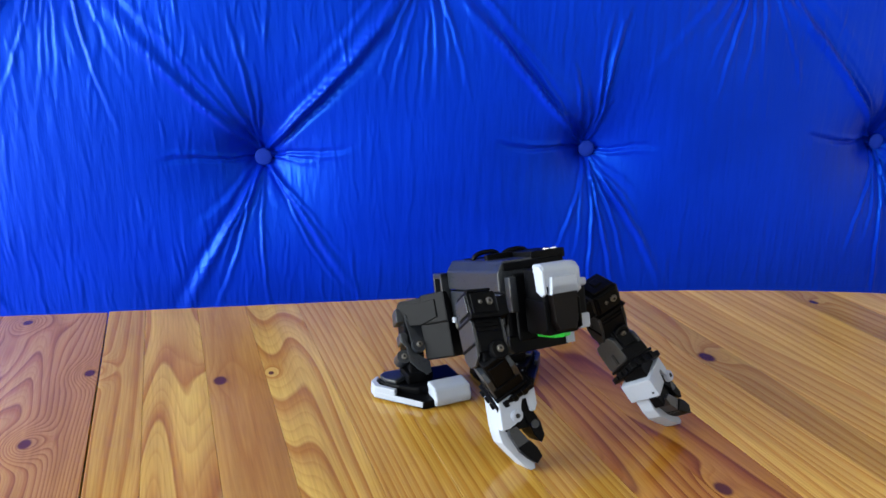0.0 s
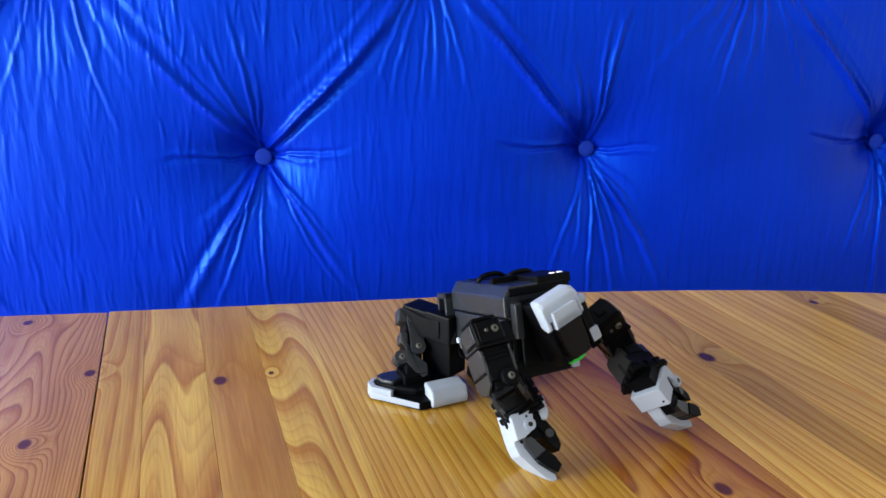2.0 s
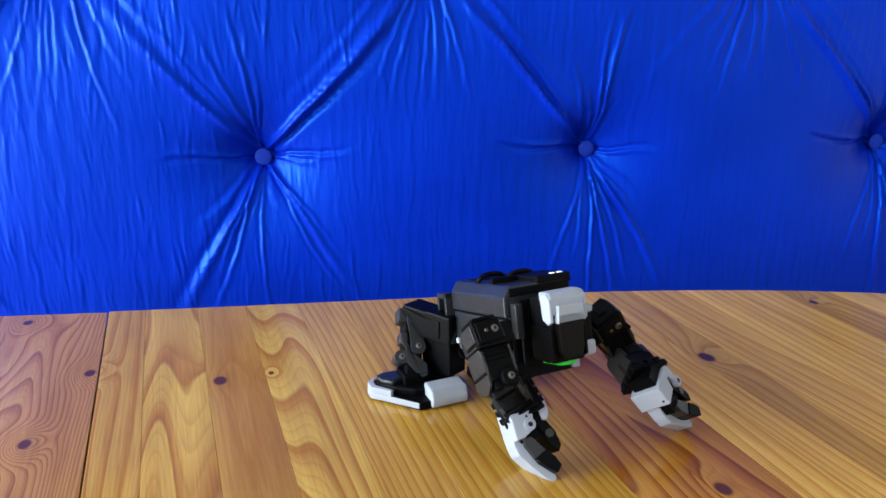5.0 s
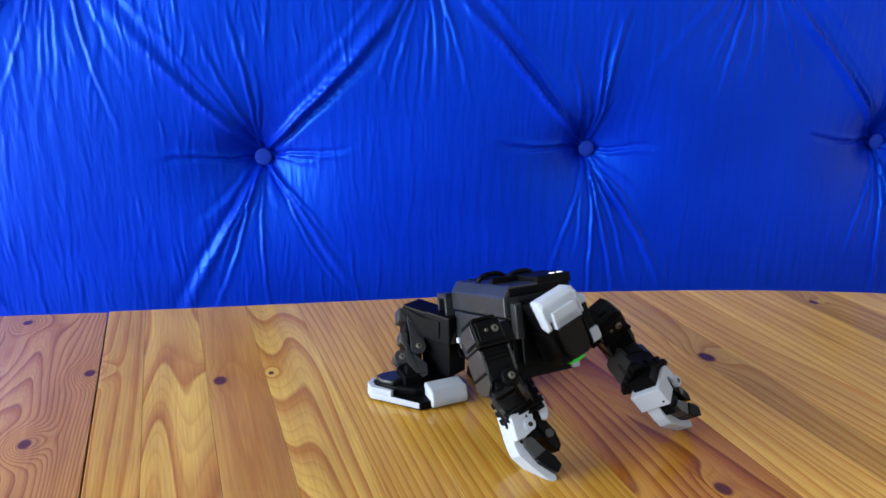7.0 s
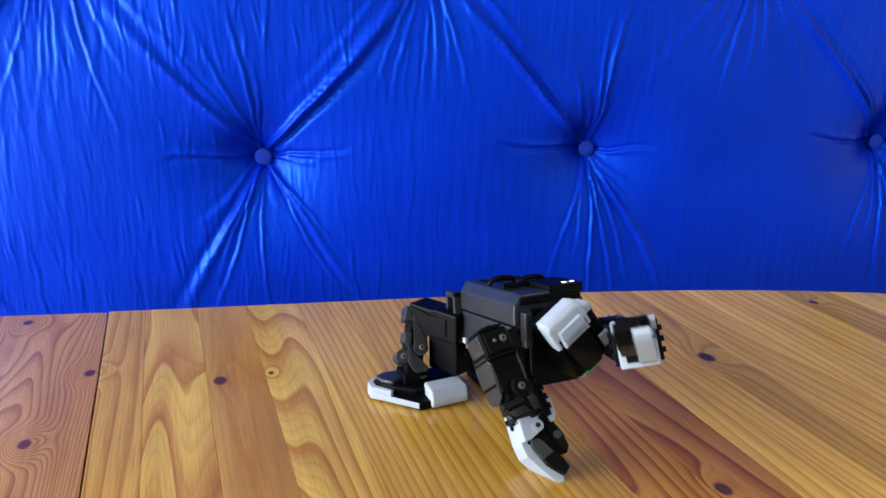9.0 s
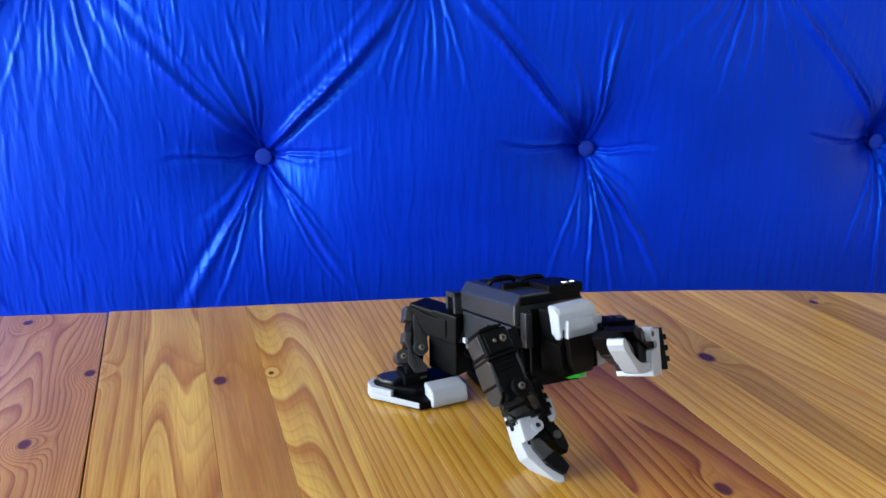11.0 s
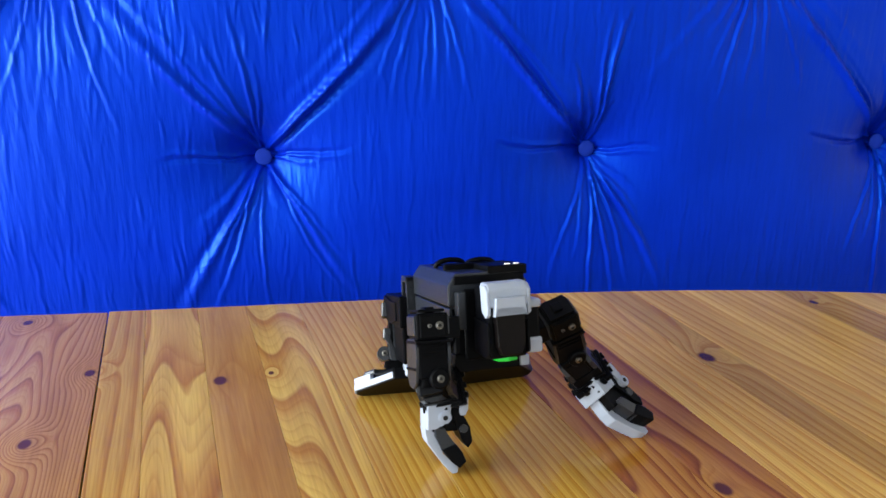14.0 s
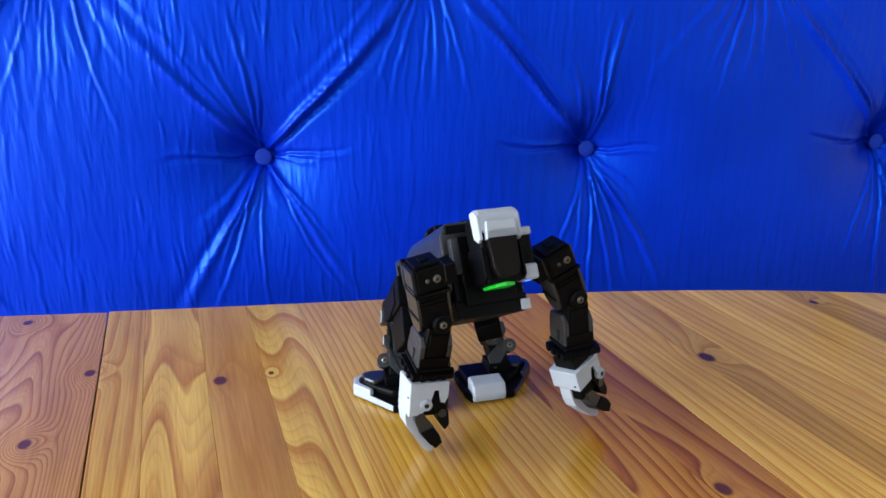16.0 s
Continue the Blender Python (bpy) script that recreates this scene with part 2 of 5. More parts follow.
def board(e0, e1, mat, drop=0.0):
    """One glued board of the top, cut by the rims."""
    bm = bmesh.new()
    n = 6
    cuts = [e0 + (e1 - e0) * i / n for i in range(n + 1)]
    pts = [(end_along(e, True), e) for e in cuts] + [(end_along(e, False), e) for e in reversed(cuts)]
    prism(bm, pts, -BOARD - drop, -drop, 2, 0.0005, 1)
    return part("plank", bm, mat, tabletop)


def table_leg(a, e):
    bm = bmesh.new()
    prism(bm, [(a - 0.035, e - 0.035), (a + 0.035, e - 0.035), (a + 0.035, e + 0.035), (a - 0.035, e + 0.035)], FLOOR_Z, -BOARD - 0.002, 2, 0.006)
    return part("leg", bm, PINE, table)


for a, e in ((-0.92, -0.10), (-0.62, 0.92), (-0.40, -0.10), (0.02, 0.92)):
    table_leg(a, e)
for lo, hi in (((-0.93, -0.09, -0.12), (-0.39, -0.06, -0.031)), ((-0.63, 0.90, -0.12), (0.03, 0.93, -0.031))):
    part("apron", box(bmesh.new(), lo, hi, 0.002), PINE, table)
for e0, e1 in ((-0.455, -0.39), (-0.39, -0.32), (-0.32, -0.25), (-0.25, -0.1108)):
    board(e0, e1 - 0.0001, PINE_RED, 0.0012)
CUTS = (-0.1085, -0.059, 0.0115, 0.078, 0.150, 0.215, 0.290, 0.362, 0.432, 0.502, 0.549, 0.590, 0.643, 0.715, 0.790, 0.855, 0.93, 1.0, 1.07, 1.15)
# the paler kind on the right carries some brightness in its colour
KINDS = (PINE, PINE_BROAD, PINE_CALM, PINE_BROAD, PINE, PINE, PINE, PINE_FLAME, PINE_FLAME, PINE_PALE_LIT, PINE_PALE_LIT, PINE, PINE_PALE_LIT, PINE_PALE_LIT, PINE_PALE_LIT, PINE, PINE_PALE_LIT, PINE, PINE_PALE_LIT)
for e0, e1, kind in zip(CUTS, CUTS[1:], KINDS):
    board(e0, e1 - 0.0001, kind)

# ---- tufted blue mattress ----
FUTON = Matrix.Translation((-0.305, 1.286, 0.174)) @ pose(0, 0, 0, 0, 0, 7.87)
ROW = 0.355          # height between rows of buttons
GAP = 0.570          # distance between buttons of a row
BUTTONS = [(GAP * i, 0.0) for i in (-1, 0, 1, 2)] + [(GAP * (i - 0.5), ROW) for i in (0, 1, 2, 3)] + [(GAP * (i - 0.5), -0.62) for i in (0, 1, 2, 3)]
# creases that leave a button: way in degrees, length, height, width
STAR_MAIN = [(47, 0.40, 0.0115, 0.010), (132, 0.36, 0.0065, 0.009), (124, 0.26, 0.0035, 0.004), (112, 0.24, 0.0040, 0.004), (98, 0.27, 0.0042, 0.004), (90, 0.16, 0.0035, 0.004), (8, 0.16, -0.0045, 0.005),
             (2, 0.10, -0.0030, 0.004), (178, 0.17, -0.0055, 0.005), (241, 0.34, 0.0070, 0.010), (251, 0.28, 0.0042, 0.004), (247, 0.22, 0.0040, 0.004), (226, 0.16, 0.0030, 0.007), (268, 0.30, 0.0032, 0.0035),
             (259, 0.14, 0.0025, 0.003), (303, 0.30, 0.0055, 0.007), (308, 0.22, 0.0038, 0.0035), (298, 0.28, 0.0038, 0.0035), (285, 0.09, 0.0025, 0.006)]
STAR_OTHER = [(133, 0.40, 0.0065, 0.008), (128, 0.30, 0.0025, 0.004), (107, 0.17, 0.0036, 0.0035), (97, 0.12, 0.0040, 0.004), (80, 0.26, 0.0045, 0.0045), (86, 0.24, 0.0040, 0.0035), (73, 0.10, 0.0035, 0.004), (174, 0.18, -0.0055, 0.005),
              (4, 0.12, -0.0040, 0.005), (252, 0.24, 0.0024, 0.004), (261, 0.20, 0.0024, 0.0032), (271, 0.32, 0.0040, 0.0032), (280, 0.29, 0.0046, 0.0038), (288, 0.26, 0.0040, 0.0035), (300, 0.30, 0.0050, 0.0060), (306, 0.16, 0.0036, 0.004), (318, 0.12, 0.0030, 0.006)]
STAR_UPPER = [(228, 0.40, 0.0040, 0.008), (312, 0.40, 0.0040, 0.008), (240, 0.22, 0.0040, 0.0045), (249, 0.30, 0.0042, 0.004), (256, 0.26, 0.0046, 0.0040), (263, 0.30, 0.0040, 0.0035), (271, 0.24, 0.0040, 0.0040), (278, 0.30, 0.0040, 0.0036),
              (286, 0.26, 0.0042, 0.0040), (297, 0.24, 0.0040, 0.0045), (45, 0.3, 0.005, 0.008), (135, 0.3, 0.005, 0.008), (90, 0.3, 0.004, 0.006), (5, 0.15, -0.004, 0.006), (176, 0.15, -0.004, 0.006)]


def axis_steps(lo, a, b, hi, coarse, fine):
    return np.concatenate([np.arange(lo, a, coarse), np.arange(a, b, fine), np.arange(b, hi, coarse)])


def mattress():
    ss, zz = axis_steps(-0.98, -0.46, 1.16, 1.62, 0.014, 0.0023), axis_steps(-0.74, -0.29, 0.32, 0.80, 0.014, 0.0023)
    s, z = np.meshgrid(ss, zz)
    out = np.full(s.shape, 0.040)
    rng = np.random.RandomState(4)

    def window(s0, s1, z0, z1):
        a, b = np.searchsorted(ss, (s0, s1))
        c, d = np.searchsorted(zz, (z0, z1))
        return slice(c, d), slice(a, b)

    for bs, bz in BUTTONS:
        r2 = (s - bs) ** 2 + (z - bz) ** 2
        out -= 0.026 * np.exp(-r2 / 0.11 ** 2) + 0.052 * np.exp(-np.sqrt(r2) / 0.036)
        out += 0.010 * np.exp(-((s - bs + 0.055) ** 2 + (z - bz - 0.062) ** 2) / 0.055 ** 2)
        # a hollow pulled in above the button
        out -= 0.016 * np.exp(-((s - bs + 0.020) / 0.026) ** 2 - ((z - bz - 0.022) / 0.034) ** 2)
    for i, (bs, bz) in enumerate(BUTTONS):
        star = STAR_UPPER if abs(bz) > 0.1 else (STAR_MAIN if abs(bs) < 0.1 else STAR_OTHER)
        for way, length, high, wide in star:
            if star is STAR_OTHER:
                high *= 1.5
            if star is STAR_UPPER:
                way, length, high = way + rng.uniform(-5, 5), length * rng.uniform(0.8, 1.15), high * rng.uniform(0.25, 1.0)
            c, d = math.cos(radians(way)), math.sin(radians(way))
            w0 = window(bs + min(0, c * length) - 0.06, bs + max(0, c * length) + 0.06, bz + min(0, d * length) - 0.06, bz + max(0, d * length) + 0.06)
            ds, dz = s[w0] - bs, z[w0] - bz
            t = (ds * c + dz * d) / length
            v = -ds * d + dz * c
            v = v + 0.0030 * np.sin(t * 7 + i + way) + 0.0006 * np.sin(t * 31 + way)
            near = np.clip(t, 0, 1)
            w = wide * (0.45 + 0.75 * near)
            fade = np.where((t > 0) & (t < 1), np.sin(np.pi * near ** 0.42) ** 0.8, 0)
            ripple = 1 + 0.11 * np.sin(t * length / 0.0026 + way + v * 300 + 2.5 * np.sin(t * 19)) * np.exp(-((near - 0.45) / 0.3) ** 2) * (wide > 0.0065)
            out[w0] += high * fade * ripple * (np.exp(-(v / w) ** 2) - 0.6 * np.exp(-((v + 1.7 * w) / w) ** 2))
    # fine upright wrinkles of the stretched cloth
    for _ in range(12):
        wave, ph, lean = rng.uniform(0.011, 0.03), rng.uniform(0, 6.3), rng.uniform(-0.08, 0.08)
        zone = 0.5 + 0.5 * np.sin(s * rng.uniform(3, 9) + rng.uniform(0, 6)) * np.sin(z * rng.uniform(5, 14) + rng.uniform(0, 6))
        u = s + lean * z + 0.003 * np.sin(z * rng.uniform(12, 40) + ph)
        out += 0.00010 * (wave / 0.02) * zone ** 2 * np.sin(u / wave * 6.283 + ph)
    for _ in range(1700):
        cs, cz, ln, hi, wd = rng.uniform(-0.46, 1.16), rng.uniform(-0.32, 0.34), rng.uniform(0.012, 0.065), rng.uniform(0.00015, 0.0008), rng.uniform(0.0016, 0.0032)
        if rng.rand() < 0.12:
            hi, ln = hi * 1.6, ln * 1.4
        if cz > 0.16:
            hi *= 1.5
        elif cz > -0.12:
            hi *= 0.65
        ln *= 0.75
        if cs > 0.30:
            hi *= 0.55
        w0 = window(cs - 0.03, cs + 0.03, cz - 2.6 * ln, cz + 2.6 * ln)
        ds, dz = s[w0] - cs, z[w0] - cz
        u = ds + rng.uniform(-0.12, 0.12) * dz + 0.0020 * np.sin(dz * 70 + cs * 90)
        out[w0] += hi * (np.exp(-(u / wd) ** 2) - 0.4 * np.exp(-((u - 1.8 * wd) / wd) ** 2)) * np.exp(-(dz / ln) ** 2)
    ny, nx = s.shape
    co = np.stack([s, -out, z], -1).reshape(-1, 3)
    idx = np.arange(nx * ny).reshape(ny, nx)
    quads = np.stack([idx[:-1, :-1], idx[:-1, 1:], idx[1:, 1:], idx[1:, :-1]], -1).reshape(-1, 4)
    me = bpy.data.meshes.new("cover")
    me.from_pydata(co.tolist(), [], quads.tolist())
    me.materials.append(BLUE)
    me.shade_smooth()
    thing = new("mattress")
    thing.matrix_world = FUTON
    tagged(thing, "bright blue satin mattress with button tufting, propped upright behind the table", "mattress")
    cover = new("cover", me)
    cover.parent = thing
    part("back", box(bmesh.new(), (-0.975, 0.040, -0.924), (1.61, 0.14, 0.79), 0.02, 3), BLUE, thing)
    part("lower_edge", box(bmesh.new(), (-0.975, -0.036, -0.924), (1.61, 0.040, -0.72), 0.01, 3), BLUE, thing)
    for bs, bz in BUTTONS:
        bm = bmesh.new()
        bmesh.ops.create_uvsphere(bm, u_segments=20, v_segments=10, radius=1.0)
        for v in bm.verts:
            v.co = Vector((bs + v.co.x * 0.0145, 0.010 + v.co.y * 0.0035, bz + v.co.z * 0.0145))
        part("button", bm, BLUE_BUTTON, thing, "blue cloth-covered button", True)
    return thing


BLUE_BUTTON = worn("blue_button_cloth", (0.005, 0.032, 0.38), 0.7, 0.15, 0.3, 200, spec=0.15)
mattress()

# ---- toy robot ----
BASE = (0.03, 0.74, 0.0)
robot = new("toy_robot")
robot.matrix_world = pose(*BASE)
tagged(robot, "black humanoid toy robot with white grippers crouching on the table", "robot")


def make_torso():
    bm = bmesh.new()
    box(bm, (-0.112, -0.034, -0.086), (-0.004, 0.034, -0.02), 0.004)
    box(bm, (-0.002, -0.026, -0.080), (0.002, 0.026, -0.014), 0.002)
    t = part("torso", bm, BLACK, robot, "black torso block")
    bm = bmesh.new()
    prism(bm, [(-0.0395, -0.030), (-0.0395, -0.010), (-0.032, 0.0005), (0.032, 0.0005), (0.0395, -0.010), (0.0395, -0.030)], -0.1185, -0.004, 0, 0.0018)
    part("back_shell", bm, GREY, t, "charcoal plastic back shell with chamfered edges")
    for side in (-1, 1):
        bm = bmesh.new()
        y0, y1 = sorted((side * 0.0345, side * 0.0385))
        prism(bm, [(-0.117, -0.032), (-0.006, -0.032), (-0.006, -0.062), (-0.030, -0.082), (-0.10, -0.082), (-0.117, -0.066)], y0, y1, 1, 0.0012)
        part("side_panel", bm, GREY, t)
        bm = bmesh.new()
        y0, y1 = sorted((side * 0.038, side * 0.0402))
        box(bm, (-0.060, y0, -0.056), (-0.030, y1, -0.037), 0.001)
        part("vent_panel", bm, BLACK, t)
        bm = bmesh.new()
        y0, y1 = sorted((side * 0.026, side * 0.034))
        box(bm, (-0.003, y0, -0.050), (0.007, y1, -0.016), 0.0012)
        part("collar_fin", bm, GREY, t)
        bm = bmesh.new()
        box(bm, (-0.004, min(side * 0.021, side * 0.025), -0.052), (0.0035, max(side * 0.021, side * 0.025), -0.02), 0.0008)
        part("collar_rib", bm, BLACK, t)
        # pelvis brackets behind the hips
        bm = bmesh.new()
        y0, y1 = sorted((side * 0.036, side * 0.047))
        box(bm, (-0.124, y0, -0.068), (-0.119, y1, -0.012), 0.001)
        box(bm, (-0.141, y0, -0.066), (-0.137, y1, -0.016), 0.001)
        box(bm, (-0.140, y0, -0.018), (-0.119, y1, -0.012), 0.001)
        part("hip_bracket", bm, GREY, t)
        for x in (-0.108, -0.014):
            bm = bmesh.new()
            rod(bm, (x, side * 0.0382, -0.070), (x, side * 0.0394, -0.070), 0.0028, 10)
            part("rivet", bm, STEEL, t)
    bm = bmesh.new()
    box(bm, (-0.046, 0.000, -0.004), (-0.004, 0.0400, 0.0056), 0.001)
    box(bm, (-0.046, -0.030, -0.004), (-0.040, 0.034, 0.0062), 0.001)
    box(bm, (-0.0055, -0.034, -0.010), (-0.002, 0.036, -0.002), 0.001)
    part("back_panel", bm, BLACK, t, "raised black panel")
    bm = bmesh.new()
    box(bm, (-0.105, -0.024, -0.003), (-0.086, 0.024, 0.0016), 0.001)
    part("battery_hatch", bm, BLACK, t)
    for y in (0.0235, 0.0325):
        bm = bmesh.new()
        box(bm, (-0.014, y - 0.0024, 0.0050), (-0.010, y + 0.0024, 0.0064), 0.0006)
        part("indicator_lamp", bm, LED, t, "small white indicator lamp")
    for x, y in ((-0.072, -0.014), (-0.056, 0.012)):
        bm = bmesh.new()
        tube(bm, [(x + 0.004 * math.sin(math.pi * i / 14), y - 0.015 * math.cos(math.pi * i / 14), -0.002 + 0.0100 * max(0.0, math.sin(math.pi * i / 14)) ** 0.5) for i in range(15)], 0.0026)
        part("handle", bm, BLACK, t, "arched black grab handle", True)
    bm = bmesh.new()
    prism(bm, [(-0.031, -0.0915), (-0.036, -0.084), (-0.036, -0.074), (0.036, -0.074), (0.036, -0.084), (0.031, -0.0915)], -0.105, -0.001, 0, 0.0015)
    part("chest_plate", bm, BLACK, t)
    bm = bmesh.new()
    rod(bm, (-0.004, 0, -0.046), (0.010, 0, -0.046), 0.013, 18)
    part("neck", bm, BLACK, t)
    bm = bmesh.new()
    box(bm, (-0.003, 0.0285, -0.0900), (0.002, 0.0375, -0.0800), 0.0008)
    part("connector", bm, WHITE, t, "white plug connector")
    bm = bmesh.new()
    box(bm, (-0.126, -0.028, -0.080), (-0.110, 0.028, -0.022), 0.003)
    part("pelvis", bm, BLACK, t)
    # small white block that stands in for a glint on the torso side
    bm = bmesh.new()
    box(bm, (-0.1135, -0.0418, -0.0665), (-0.1075, -0.0385, -0.0605), 0.0008)
    part("wire_plug", bm, WHITE, t, "small white block standing in for a glint")
    for k, (y, sag) in enumerate(((-0.030, 0.012), (-0.022, 0.018), (0.026, 0.014))):
        path = [(-0.112 - 0.016 * i / 10, y + 0.004 * math.sin(i * 0.6 + k), -0.074 - sag * math.sin(math.pi * i / 10)) for i in range(11)]
        part("wire", tube(bmesh.new(), path, 0.0011, 6), BLACK, t, "thin black servo wire", True)
    return t


def make_head():
    bm = bmesh.new()
    box(bm, (0.002, -0.0170, -0.033), (0.036, 0.0170, 0.030), 0.003)
    h = part("head", bm, BLACK, robot, "black head with a white cap")
    bm = bmesh.new()
    # white cap: roof and brow
    prism(bm, [(0.022, 0.035), (0.036, 0.035), (0.0415, 0.0295), (0.0415, 0.0135), (0.034, 0.0135), (0.034, 0.026), (0.022, 0.026)], -0.0185, 0.0185, 1, 0.0024, 3)
    part("cap", bm, WHITE, h, "white plastic cap")
    for side in (-1, 1):
        bm = bmesh.new()
        y0, y1 = sorted((side * 0.0165, side * 0.0203))
        prism(bm, [(0.026, 0.0335), (0.0365, 0.0335), (0.0420, 0.028), (0.0420, 0.007), (0.036, 0.004), (0.028, 0.009)], y0, y1, 1, 0.0016, 3)
        part("temple", bm, WHITE, h)
        bm = bmesh.new()
        y0, y1 = sorted((side * 0.0168, side * 0.0194))
        prism(bm, [(0.004, 0.002), (0.039, 0.000), (0.039, -0.028), (0.030, -0.032), (0.004, -0.030)], y0, y1, 1, 0.001)
        part("cheek", bm, BLACK, h)
    bm = bmesh.new()
    box(bm, (0.008, 0.0205, -0.024), (0.028, 0.0340, 0.012), 0.003)
    part("ear", bm, BLACK, h, "black ear pod")
    for z0, z1 in ((0.0085, 0.0165), (-0.0325, -0.0180)):
        bm = bmesh.new()
        box(bm, (0.0075, 0.0210, z0), (0.0300, 0.0350, z1), 0.0030, 3)
        part("ear_tip", bm, WHITE, h, "white ear tip")
    bm = bmesh.new()
    prism(bm, [(-0.0125, 0.0165), (0.0125, 0.0165), (0.0130, 0.010), (0.0125, -0.020), (0.0085, -0.029), (-0.0085, -0.029), (-0.0125, -0.020), (-0.0130, 0.010)], 0.034, 0.0450, 0, 0.0020, 3)
    part("visor", bm, VISOR, h, "dark glossy visor ridge")
    bm = bmesh.new()
    prism(bm, [(-0.0148, 0.006), (-0.0130, 0.0225), (0.0130, 0.0225), (0.0148, 0.006), (0.0134, 0.006), (0.0122, 0.0145), (-0.0122, 0.0145), (-0.0134, 0.006)], 0.039, 0.0462, 0, 0.0009)
    part("brow", bm, WHITE, h, "white brow frame")
    bm = bmesh.new()
    prism(bm, [(0.008, -0.012), (0.033, -0.009), (0.0365, 0.0), (0.033, 0.009), (0.008, 0.012)], -0.0360, -0.0320, 2, 0.0012, 2)
    part("eye_lens", bm, GREEN, h, "glowing green eye lens")
    bm = bmesh.new()
    box(bm, (0.0180, 0.0240, -0.0330), (0.0225, 0.0295, -0.0320), 0.0003)
    part("status_lamp", bm, BLUE_LED, h, "small blue status lamp")
    for ob in (h, *h.children):
        ob.data.transform(Matrix.Diagonal((1.0, 1.04, 1.0, 1.0)))
    return h


def plate(bm_points, y0, y1, bevel=0.0008):
    lo, hi = sorted((y0, y1))
    return prism(bmesh.new(), bm_points, lo, hi, 1, bevel)


def make_upper_arm(side, name):
    """Shoulder servo block, a broad servo box with side panels and a round elbow pivot."""
    bm = bmesh.new()
    box(bm, (-0.013, -0.0145, -0.0140), (0.010, 0.0145, 0.0145), 0.0018)
    box(bm, (0.012, -0.0135, -0.0150), (0.044, 0.0135, 0.0120), 0.0018)
    box(bm, (0.030, -0.0110, -0.0165), (0.052, 0.0110, 0.0100), 0.0025)
    u = part(name, bm, BLACK, robot, "black upper arm of servo blocks")
    for s in (-1, 1):
        part("side_panel", plate([(0.009, -0.0140), (0.009, 0.0090), (0.016, 0.0135), (0.030, 0.0125), (0.047, 0.0085), (0.053, -0.0010), (0.051, -0.0130), (0.042, -0.0185), (0.016, -0.0175)], s * 0.0133, s * 0.0160), GREY, u, "charcoal side panel")
        part("panel_rib", plate([(0.034, -0.0170), (0.034, 0.0105), (0.0365, 0.0100), (0.0365, -0.0172)], s * 0.0160, s * 0.0172, 0.0004), BLACK, u)
        part("shoulder_cover", plate([(-0.011, -0.0115), (-0.011, 0.0120), (0.006, 0.0120), (0.006, -0.0115)], s * 0.0143, s * 0.0162), GREY, u)
    # front of the servos: covers, slots and the two pivots with ring-headed screws
    part("servo_cover", box(bmesh.new(), (-0.0115, -0.0120, 0.0143), (0.0085, 0.0120, 0.0163), 0.0012), BLACK, u)
    screw(u, (-0.002, 0.0055, 0.0166), (0, 0, 1), 0.0036)
    screw(u, (-0.002, -0.0035, 0.0166), (0, 0, 1), 0.0018)
    for x in (0.0150, 0.0190, 0.0230):
        part("cooling_rib", box(bmesh.new(), (x, -0.0115, 0.0118), (x + 0.0022, 0.0115, 0.0134), 0.0005), BLACK, u)
    bm = bmesh.new()
    rod(bm, (0.044, 0.0040, -0.0130), (0.044, 0.0040, 0.0150), 0.0092, 22)
    rod(bm, (0.044, 0.0040, 0.0150), (0.044, 0.0040, 0.0164), 0.0092, 22, 0.0076)
    part("elbow_pivot", bm, BLACK, u, "round black elbow pivot", False)
    screw(u, (0.044, 0.0040, 0.0164), (0, 0, 1), 0.0034)
    lo, hi = sorted((-side * 0.027, -side * 0.0150))
    part("shoulder_joint", box(bmesh.new(), (-0.009, lo, -0.010), (0.010, hi, 0.010), 0.001), BLACK, u)
    # thin bracket plates that stand out over the shoulder
    for x, w, z in ((-0.0165, 0.0120, 0.0130), (0.0105, 0.0165, 0.0168)):
        part("bracket_plate", box(bmesh.new(), (x, -w, -z), (x + 0.0026, w, z), 0.0006), BLACK, u, "thin black bracket plate")
    part("bracket_lug", box(bmesh.new(), (-0.0185, -0.0045, -0.0050), (-0.0125, 0.0045, 0.0060), 0.0010), BLACK, u)
    return u


